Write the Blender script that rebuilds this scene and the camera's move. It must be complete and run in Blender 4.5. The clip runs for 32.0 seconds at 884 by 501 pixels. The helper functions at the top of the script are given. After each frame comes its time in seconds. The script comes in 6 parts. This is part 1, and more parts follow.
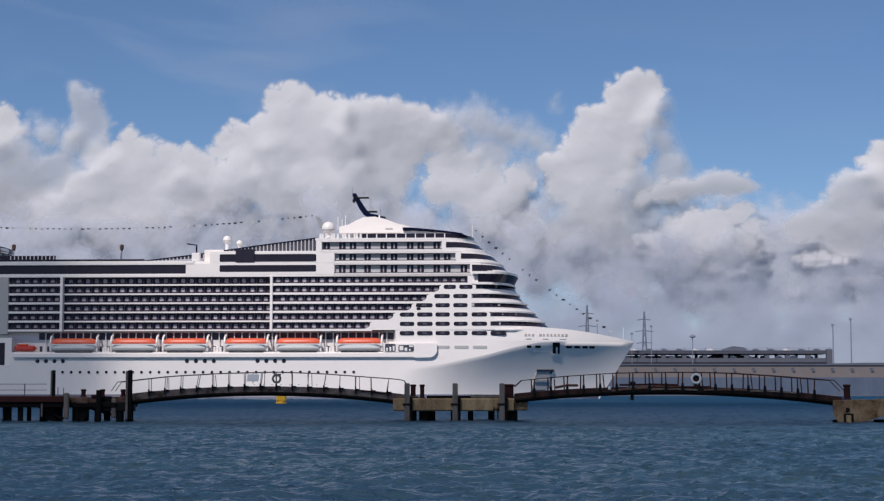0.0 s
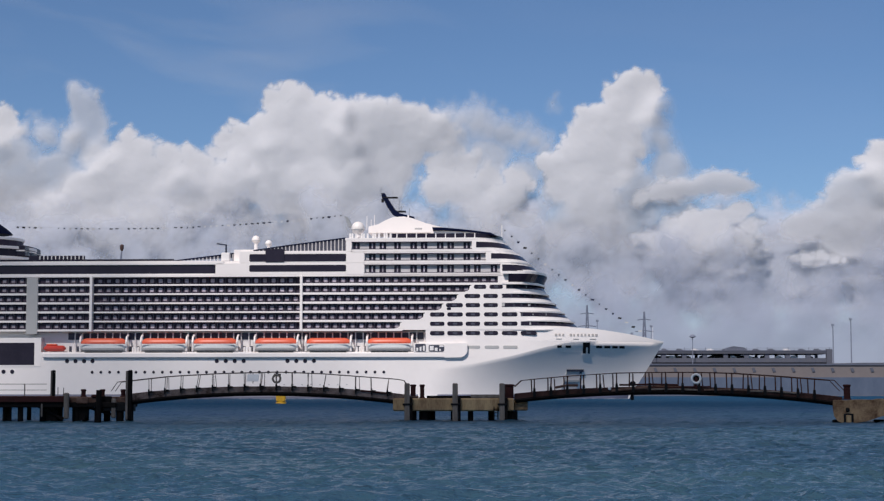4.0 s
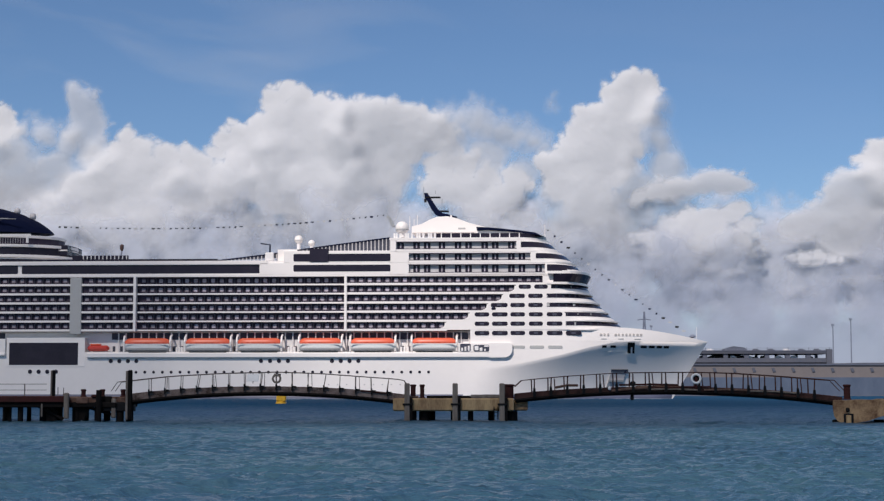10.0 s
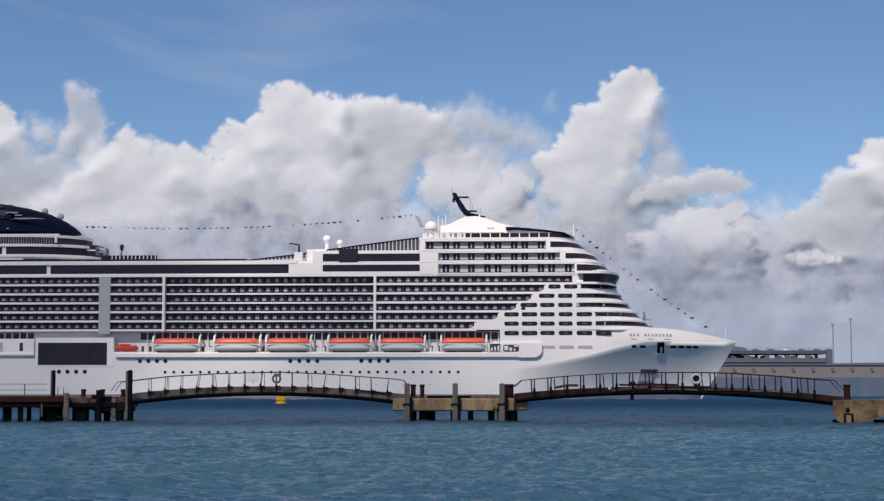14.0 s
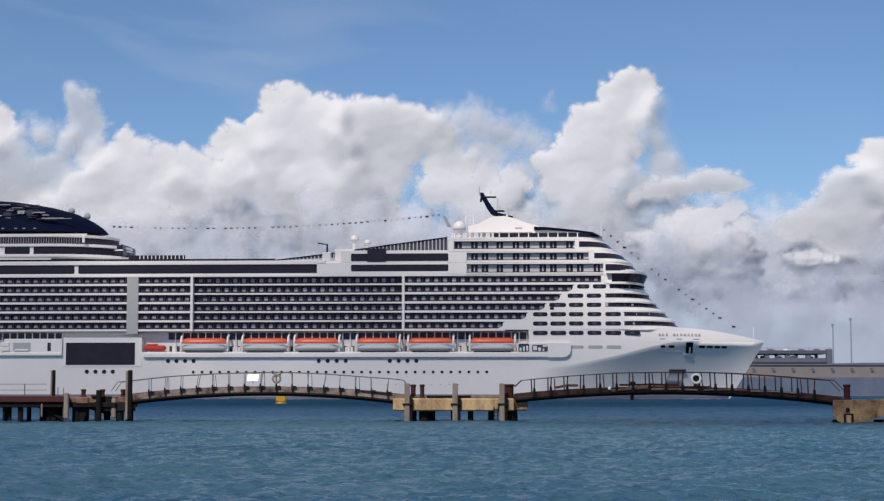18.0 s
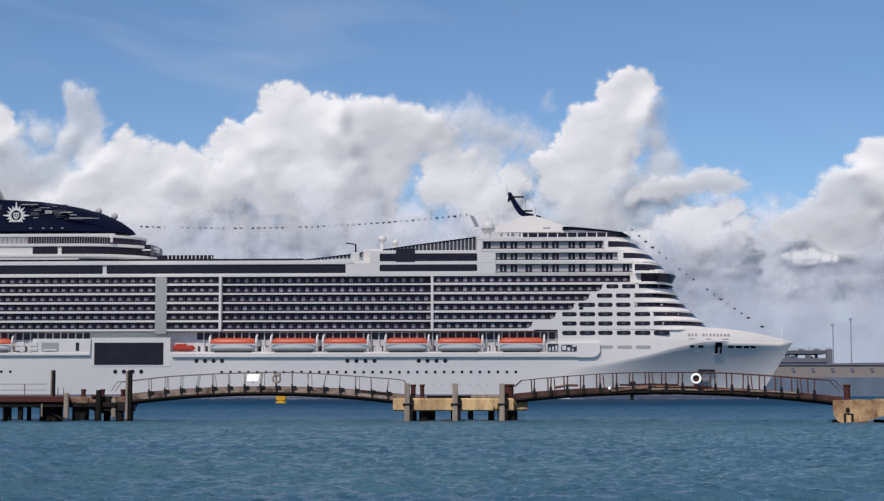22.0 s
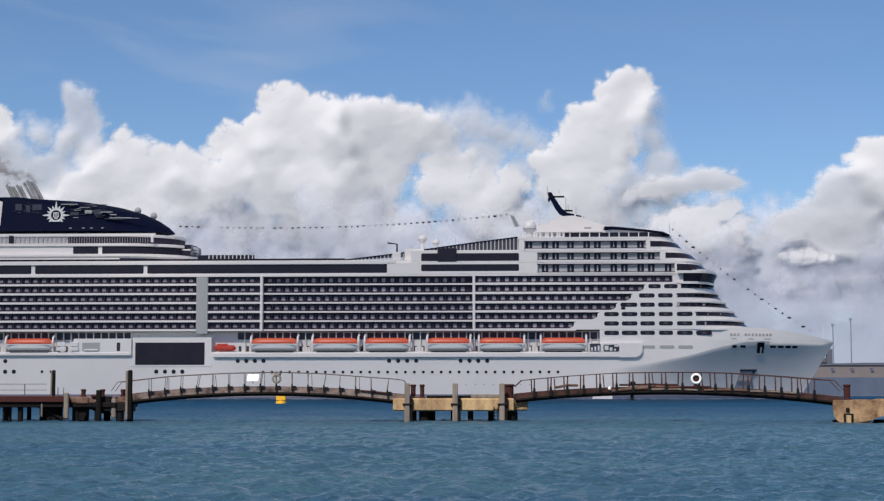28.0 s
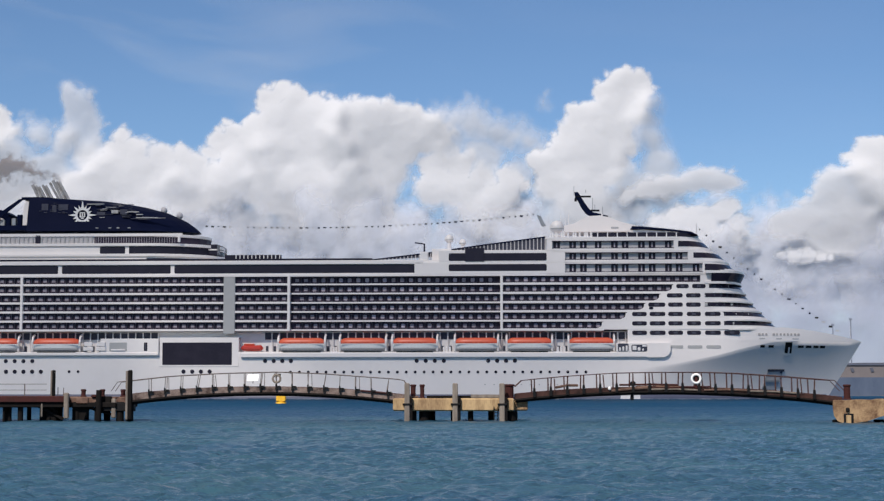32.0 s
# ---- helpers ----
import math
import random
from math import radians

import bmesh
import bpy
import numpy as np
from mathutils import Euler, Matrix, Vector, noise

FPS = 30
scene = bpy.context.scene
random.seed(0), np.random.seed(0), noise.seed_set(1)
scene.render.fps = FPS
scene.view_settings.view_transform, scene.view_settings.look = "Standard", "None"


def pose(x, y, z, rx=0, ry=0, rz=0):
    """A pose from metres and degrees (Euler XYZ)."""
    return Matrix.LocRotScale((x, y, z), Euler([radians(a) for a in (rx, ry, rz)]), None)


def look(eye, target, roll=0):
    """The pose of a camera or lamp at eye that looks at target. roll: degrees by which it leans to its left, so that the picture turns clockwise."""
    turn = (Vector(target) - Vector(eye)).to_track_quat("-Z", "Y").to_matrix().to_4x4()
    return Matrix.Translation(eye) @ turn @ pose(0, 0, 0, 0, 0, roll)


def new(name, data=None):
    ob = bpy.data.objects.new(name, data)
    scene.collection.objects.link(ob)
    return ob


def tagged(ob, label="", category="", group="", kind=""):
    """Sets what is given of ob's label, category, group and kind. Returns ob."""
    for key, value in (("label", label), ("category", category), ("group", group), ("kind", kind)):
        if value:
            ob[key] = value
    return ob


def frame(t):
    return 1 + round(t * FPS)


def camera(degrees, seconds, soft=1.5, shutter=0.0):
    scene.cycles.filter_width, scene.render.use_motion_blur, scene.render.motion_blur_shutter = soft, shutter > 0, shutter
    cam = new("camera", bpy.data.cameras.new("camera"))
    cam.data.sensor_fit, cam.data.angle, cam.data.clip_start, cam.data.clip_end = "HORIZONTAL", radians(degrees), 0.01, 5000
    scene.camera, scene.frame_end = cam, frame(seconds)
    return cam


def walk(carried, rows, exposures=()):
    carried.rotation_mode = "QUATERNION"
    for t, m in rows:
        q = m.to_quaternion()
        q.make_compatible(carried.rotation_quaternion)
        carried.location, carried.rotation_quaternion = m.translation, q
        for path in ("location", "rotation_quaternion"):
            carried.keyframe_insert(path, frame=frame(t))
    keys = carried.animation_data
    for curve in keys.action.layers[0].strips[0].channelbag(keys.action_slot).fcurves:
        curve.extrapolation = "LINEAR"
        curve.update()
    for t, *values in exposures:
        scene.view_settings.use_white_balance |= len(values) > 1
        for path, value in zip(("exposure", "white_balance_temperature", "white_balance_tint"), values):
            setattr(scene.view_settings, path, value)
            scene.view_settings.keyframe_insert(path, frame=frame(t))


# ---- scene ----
# camera on the shore, standing still; z = 0 is the water
cam = camera(28.87, 32.0, soft=1.3)
EYE = pose(0, 0, 2.17, 94.72, 0, 0)
walk(cam, [(0.0, EYE), (32.0, EYE)],
     exposures=[(0.0, -0.54, 6150, 13), (6.0, -0.47, 6200, 12), (14.0, -0.32, 6300, 11), (23.0, -0.15, 6330, 10), (32.0, -0.15, 6330, 10)])

# ---- light: afternoon sun behind the camera's left shoulder, blue sky ----
SUN_EL, SUN_AZ = radians(43), radians(-157)
world = bpy.data.worlds.new("sky")
scene.world = world
world.use_nodes = True
wn = world.node_tree.nodes
sky = wn.new("ShaderNodeTexSky")
sky.sky_type = "NISHITA"
sky.sun_disc = False
sky.sun_elevation, sky.sun_rotation = SUN_EL, SUN_AZ
sky.altitude, sky.air_density, sky.dust_density, sky.ozone_density = 1500, 1.0, 0.0, 5.5
wl = world.node_tree.links
wtc = wn.new("ShaderNodeTexCoord")
wsep = wn.new("ShaderNodeSeparateXYZ")
wl.new(wtc.outputs["Generated"], wsep.inputs[0])
wno = wn.new("ShaderNodeTexNoise")
wno.inputs["Scale"].default_value, wno.inputs["Detail"].default_value, wno.inputs["Roughness"].default_value = 3.2, 7, 0.6
wl.new(wtc.outputs["Generated"], wno.inputs["Vector"])
wcov = wn.new("ShaderNodeMapRange")
wcov.interpolation_type = "SMOOTHSTEP"
wcov.inputs[1].default_value, wcov.inputs[2].default_value = 0.34, 0.54
wl.new(wno.outputs[0], wcov.inputs[0])
whi = wn.new("ShaderNodeMapRange")
whi.interpolation_type = "SMOOTHSTEP"
whi.inputs[1].default_value, whi.inputs[2].default_value, whi.inputs[4].default_value = 0.42, 0.68, 0.62
whi.inputs[3].default_value = 0.0
wl.new(wsep.outputs[2], whi.inputs[0])
wmul = wn.new("ShaderNodeMath")
wmul.operation = "MULTIPLY"
wl.new(wcov.outputs[0], wmul.inputs[0])
wl.new(whi.outputs[0], wmul.inputs[1])
wmix = wn.new("ShaderNodeMix")
wmix.data_type = "RGBA"
wmix.inputs[7].default_value = (9.8, 9.0, 8.5, 1)
wl.new(wmul.outputs[0], wmix.inputs[0])
wl.new(sky.outputs[0], wmix.inputs[6])
wl.new(wmix.outputs[2], wn["Background"].inputs[0])
wn["Background"].inputs[1].default_value = 0.102
sun = new("sun", bpy.data.lights.new("sun", "SUN"))
sun.data.energy, sun.data.angle, sun.data.color = 5.0, radians(0.5), (1.0, 0.90, 0.80)
SUN_TO = Vector((math.sin(SUN_AZ) * math.cos(SUN_EL), math.cos(SUN_AZ) * math.cos(SUN_EL), math.sin(SUN_EL)))
sun.matrix_world = look(SUN_TO * 300, (0, 0, 0))


# ---- materials ----
def mat(name, color, rough=0.5, metal=0.0, second=None, scale=1.0, amount=0.5, bump=0.0, bump_scale=None, island=0.0, stretch=(1, 1, 1), spec=0.5):
    """Paint, metal, stone: two colours mixed by noise at two scales, a little relief."""
    m = bpy.data.materials.new(name)
    m.use_nodes = True
    nt = m.node_tree
    n, ln = nt.nodes, nt.links
    bs = n["Principled BSDF"]
    bs.inputs["Roughness"].default_value = rough
    bs.inputs["Metallic"].default_value = metal
    bs.inputs["Specular IOR Level"].default_value = spec
    if second is None:
        second = [c * 0.8 for c in color]
    tc = n.new("ShaderNodeTexCoord")
    mp = n.new("ShaderNodeMapping")
    mp.inputs["Scale"].default_value = stretch
    ln.new(tc.outputs["Object"], mp.inputs["Vector"])
    a = n.new("ShaderNodeTexNoise")
    a.inputs["Scale"].default_value, a.inputs["Detail"].default_value = scale, 6
    b = n.new("ShaderNodeTexNoise")
    b.inputs["Scale"].default_value, b.inputs["Detail"].default_value = scale * 7.3, 4
    ln.new(mp.outputs[0], a.inputs["Vector"])
    ln.new(mp.outputs[0], b.inputs["Vector"])
    mx = n.new("ShaderNodeMath")
    mx.operation = "MULTIPLY_ADD"
    mx.inputs[1].default_value = 0.45
    ln.new(b.outputs[0], mx.inputs[0])
    ln.new(a.outputs[0], mx.inputs[2])
    rp = n.new("ShaderNodeMapRange")
    rp.inputs[1].default_value, rp.inputs[2].default_value = 0.55, 0.95
    rp.inputs[4].default_value = amount
    ln.new(mx.outputs[0], rp.inputs[0])
    mc = n.new("ShaderNodeMix")
    mc.data_type = "RGBA"
    mc.inputs[6].default_value, mc.inputs[7].default_value = (*color, 1), (*second, 1)
    ln.new(rp.outputs[0], mc.inputs[0])
    out = mc.outputs[2]
    if island:
        oi = n.new("ShaderNodeObjectInfo")
        hv = n.new("ShaderNodeHueSaturation")
        mr = n.new("ShaderNodeMapRange")
        mr.inputs[3].default_value, mr.inputs[4].default_value = 1 - island, 1 + island
        ln.new(oi.outputs["Random"], mr.inputs[0])
        ln.new(mr.outputs[0], hv.inputs["Value"])
        ln.new(out, hv.inputs["Color"])
        out = hv.outputs[0]
    ln.new(out, bs.inputs["Base Color"])
    if bump:
        bp = n.new("ShaderNodeBump")
        bp.inputs["Strength"].default_value = bump
        bp.inputs["Distance"].default_value = 0.05
        nb = n.new("ShaderNodeTexNoise")
        nb.inputs["Scale"].default_value, nb.inputs["Detail"].default_value = bump_scale or scale * 4, 6
        ln.new(mp.outputs[0], nb.inputs["Vector"])
        ln.new(nb.outputs[0], bp.inputs["Height"])
        ln.new(bp.outputs[0], bs.inputs["Normal"])
    return m


WHITE = mat("white_ship_paint", (0.85, 0.805, 0.78), 0.4, second=(0.775, 0.735, 0.71), scale=0.08, amount=0.5)
WHITE2 = mat("white_steel", (0.82, 0.79, 0.78), 0.4, second=(0.71, 0.685, 0.67), scale=0.3)
# grey carries the shade of the set-back cabins; plain grey on small fittings
SHADEGREY = mat("shade_grey_paint", (0.50, 0.485, 0.50), 0.5, second=(0.38, 0.37, 0.385), scale=0.4)
GREYSHIP = mat("grey_ship_panel", (0.42, 0.42, 0.42), 0.5, second=(0.36, 0.36, 0.35), scale=0.3)
GLASS = mat("dark_ship_glass", (0.017, 0.014, 0.026), 0.25, second=(0.033, 0.027, 0.044), scale=0.25, spec=0.2)
CABIN = mat("dark_cabin_front", (0.036, 0.027, 0.048), 0.5, second=(0.07, 0.054, 0.08), scale=0.5, spec=0.2)
CURTAIN = mat("cabin_curtain", (0.44, 0.40, 0.46), 0.8, second=(0.24, 0.21, 0.26), scale=0.6, island=0.3)
NAVY = mat("navy_funnel_paint", (0.004, 0.007, 0.026), 0.5, second=(0.008, 0.011, 0.034), scale=0.2, spec=0.02)
SLATE = mat("slate_blue_vent", (0.055, 0.06, 0.085), 0.6, second=(0.10, 0.10, 0.125), scale=0.9, spec=0.1)
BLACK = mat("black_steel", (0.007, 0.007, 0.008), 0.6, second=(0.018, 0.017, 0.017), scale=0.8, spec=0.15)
BANDBLUE = mat("blue_grey_waterline_band", (0.10, 0.11, 0.17), 0.5, scale=0.3)
FOAM = mat("white_foam", (0.6, 0.62, 0.64), 0.9, second=(0.15, 0.2, 0.26), scale=0.4, amount=0.9)
ORANGE = mat("orange_lifeboat_shell", (0.74, 0.135, 0.065), 0.4, second=(0.64, 0.1, 0.05), scale=0.4)
RED = mat("red_tender_shell", (0.55, 0.05, 0.035), 0.4, scale=0.5)
STEEL = mat("galvanised_steel", (0.35, 0.36, 0.37), 0.45, 0.6, second=(0.25, 0.25, 0.25), scale=0.8)
PIPE = mat("heat_stained_pipe", (0.50, 0.48, 0.47), 0.45, 0.3, second=(0.22, 0.20, 0.19), scale=0.6, amount=0.8)
GOLD = mat("dull_grey_gold_letters", (0.45, 0.42, 0.40), 0.45, scale=1)
CONCRETE2 = mat("rust_stained_broken_concrete", (0.40, 0.27, 0.15), 0.9, second=(0.10, 0.05, 0.03), scale=1.6, amount=0.95, bump=0.6, bump_scale=8, spec=0.2)
CONCRETE = mat("stained_concrete", (0.50, 0.355, 0.19), 0.9, second=(0.13, 0.07, 0.04), scale=0.9, amount=0.75, bump=0.5, bump_scale=9, stretch=(1.6, 1, 0.45), spec=0.2)
PALEPILE = mat("weathered_grey_timber", (0.25, 0.215, 0.18), 0.9, second=(0.11, 0.09, 0.075), scale=1.5, amount=0.8, bump=0.5, bump_scale=12, stretch=(2, 2, 0.3), spec=0.2)
# near-black, also on under-deck beams, lower chords and rear girders
DARKPILE = mat("near_black_pile", (0.006, 0.0055, 0.0055), 0.8, second=(0.017, 0.013, 0.011), scale=1.2, bump=0.6, bump_scale=10, stretch=(1, 1, 0.4), spec=0.12)
RUST = mat("rusted_red_steel", (0.058, 0.015, 0.014), 0.85, second=(0.03, 0.012, 0.010), scale=1.6, amount=0.9, bump=0.4, bump_scale=14, spec=0.25)
RUSTPALE = mat("flaking_rusted_plate", (0.19, 0.12, 0.09), 0.85, second=(0.055, 0.028, 0.022), scale=1.3, amount=1.0, bump=0.5, bump_scale=12, spec=0.2)
PALEWEB = mat("flaking_pale_girder", (0.26, 0.2, 0.175), 0.85, second=(0.03, 0.017, 0.014), scale=1.4, amount=1.0, bump=0.5, bump_scale=12, spec=0.2)
GIRDER = mat("dark_rusted_girder", (0.07, 0.034, 0.028), 0.85, second=(0.02, 0.011, 0.01), scale=1.5, amount=1.0, bump=0.5, bump_scale=12, spec=0.2)
RAILDARK = mat("dark_red_rusted_rail", (0.045, 0.02, 0.018), 0.75, second=(0.13, 0.065, 0.05), scale=2.5, amount=0.6, spec=0.2)
RAIL = mat("rusty_handrail", (0.10, 0.078, 0.066), 0.7, second=(0.24, 0.21, 0.19), scale=2.5, amount=0.7, spec=0.3)
SHINGLE = mat("beach_shingle", (0.30, 0.25, 0.19), 0.95, second=(0.14, 0.115, 0.09), scale=2.5, amount=0.9, bump=0.9, bump_scale=18, spec=0.2)
YELLOW = mat("yellow_buoy_paint", (0.85, 0.48, 0.02), 0.45, second=(0.6, 0.3, 0.02), scale=1.5)
PAINTWHITE = mat("white_board_paint", (0.82, 0.82, 0.80), 0.5, scale=2)
# distance haze is mixed into the far colours, deck shade into FARDARK
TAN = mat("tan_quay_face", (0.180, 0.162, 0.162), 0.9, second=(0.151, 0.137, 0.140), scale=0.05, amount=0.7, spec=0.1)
QUAYBLUE = mat("hazy_blue_grey_sheet_piles", (0.061, 0.086, 0.137), 0.6, second=(0.094, 0.122, 0.180), scale=0.08, amount=0.8, stretch=(1, 1, 0.5))
FARGREY = mat("hazed_car_deck_concrete", (0.094, 0.104, 0.144), 0.9, second=(0.072, 0.083, 0.115), scale=0.05)
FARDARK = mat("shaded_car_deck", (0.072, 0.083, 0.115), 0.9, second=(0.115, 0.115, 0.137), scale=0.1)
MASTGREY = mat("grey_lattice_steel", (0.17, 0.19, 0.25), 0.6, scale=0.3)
CRANEBROWN = mat("brown_crane_head", (0.07, 0.035, 0.03), 0.7, scale=0.4)


def water_material():
    m = bpy.data.materials.new("sea_water")
    m.use_nodes = True
    n, ln = m.node_tree.nodes, m.node_tree.links
    bs = n["Principled BSDF"]
    bs.inputs["Roughness"].default_value = 0.13
    bs.inputs["IOR"].default_value = 1.33
    tc = n.new("ShaderNodeTexCoord")
    big = n.new("ShaderNodeTexNoise")
    big.inputs["Scale"].default_value, big.inputs["Detail"].default_value = 0.035, 4
    mp = n.new("ShaderNodeMapping")
    mp.inputs["Scale"].default_value = (0.5, 1, 1)
    ln.new(tc.outputs["Object"], mp.inputs["Vector"])
    ln.new(mp.outputs[0], big.inputs["Vector"])
    xyz = n.new("ShaderNodeSeparateXYZ")
    ln.new(tc.outputs["Object"], xyz.inputs[0])
    # body colour follows distance: blue nearest, teal midway, blue beyond
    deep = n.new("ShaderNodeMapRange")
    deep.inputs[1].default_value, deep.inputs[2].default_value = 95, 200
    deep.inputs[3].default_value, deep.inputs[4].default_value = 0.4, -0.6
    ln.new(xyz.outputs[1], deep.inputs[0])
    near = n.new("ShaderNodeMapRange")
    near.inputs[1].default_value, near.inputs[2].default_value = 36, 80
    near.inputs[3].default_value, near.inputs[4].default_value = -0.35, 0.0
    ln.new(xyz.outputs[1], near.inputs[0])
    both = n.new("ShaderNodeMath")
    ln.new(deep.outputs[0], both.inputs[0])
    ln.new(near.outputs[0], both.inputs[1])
    ro = n.new("ShaderNodeMapRange")
    ro.inputs[1].default_value, ro.inputs[2].default_value = 90, 320
    ro.inputs[3].default_value, ro.inputs[4].default_value = 0.26, 0.55
    ln.new(xyz.outputs[1], ro.inputs[0])
    ln.new(ro.outputs[0], bs.inputs["Roughness"])
    rp = n.new("ShaderNodeMapRange")
    rp.inputs[1].default_value, rp.inputs[2].default_value = 0.3, 0.7
    rp.clamp = False
    ln.new(big.outputs[0], rp.inputs[0])
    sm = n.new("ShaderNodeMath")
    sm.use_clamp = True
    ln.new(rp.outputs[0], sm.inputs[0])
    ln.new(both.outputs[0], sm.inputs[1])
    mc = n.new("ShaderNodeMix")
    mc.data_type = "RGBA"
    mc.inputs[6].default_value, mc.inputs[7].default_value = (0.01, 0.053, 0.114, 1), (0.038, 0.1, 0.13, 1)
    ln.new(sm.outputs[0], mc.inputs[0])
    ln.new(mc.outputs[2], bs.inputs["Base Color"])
    # specular falls with distance, from 0.3 to 0.03
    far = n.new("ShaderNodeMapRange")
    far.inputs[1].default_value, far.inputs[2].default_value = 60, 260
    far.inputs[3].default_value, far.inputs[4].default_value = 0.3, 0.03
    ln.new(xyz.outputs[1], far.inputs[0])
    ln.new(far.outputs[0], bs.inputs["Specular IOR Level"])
    last = None
    for sc, st, dist in ((1.6, 0.8, 0.3), (6.0, 0.7, 0.06)):
        nb = n.new("ShaderNodeTexNoise")
        nb.inputs["Scale"].default_value, nb.inputs["Detail"].default_value = sc, 5
        m2 = n.new("ShaderNodeMapping")
        m2.inputs["Scale"].default_value = (1.0, 0.8, 1)
        ln.new(tc.outputs["Object"], m2.inputs["Vector"])
        ln.new(m2.outputs[0], nb.inputs["Vector"])
        bp = n.new("ShaderNodeBump")
        bp.inputs["Strength"].default_value, bp.inputs["Distance"].default_value = st, dist
        ln.new(nb.outputs[0], bp.inputs["Height"])
        if last:
            ln.new(last.outputs[0], bp.inputs["Normal"])
        last = bp
    ln.new(last.outputs[0], bs.inputs["Normal"])
    return m


WATER = water_material()


def vapour_material(name, color):
    """Cloud or smoke: the thinner it is, the more of the sky shows through."""
    m = bpy.data.materials.new(name)
    m.use_nodes = True
    n, ln = m.node_tree.nodes, m.node_tree.links
    n.remove(n["Principled BSDF"])
    at = n.new("ShaderNodeAttribute")
    at.attribute_name = "cover"
    tr = n.new("ShaderNodeBsdfTransparent")
    df = n.new("ShaderNodeBsdfDiffuse")
    df.inputs[0].default_value = (*color, 1)
    tl = n.new("ShaderNodeBsdfTranslucent")
    tl.inputs[0].default_value = (*color, 1)
    mt = n.new("ShaderNodeMixShader")
    mt.inputs[0].default_value = 0.2
    ln.new(df.outputs[0], mt.inputs[1])
    ln.new(tl.outputs[0], mt.inputs[2])
    mx = n.new("ShaderNodeMixShader")
    ln.new(at.outputs["Fac"], mx.inputs[0])
    ln.new(tr.outputs[0], mx.inputs[1])
    ln.new(mt.outputs[0], mx.inputs[2])
    ln.new(mx.outputs[0], n["Material Output"].inputs["Surface"])
    return m


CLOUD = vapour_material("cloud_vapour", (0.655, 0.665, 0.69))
# greyer than CLOUD: the bank's shade and low haze are in the colour
GREYCLOUD = vapour_material("shade_and_haze_vapour", (0.58, 0.61, 0.69))
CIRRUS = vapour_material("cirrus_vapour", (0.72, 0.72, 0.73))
# horizon haze put into a darker lavender-grey colour
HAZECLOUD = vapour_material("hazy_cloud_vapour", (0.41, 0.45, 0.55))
SMOKE = vapour_material("brown_smoke", (0.30, 0.25, 0.23))


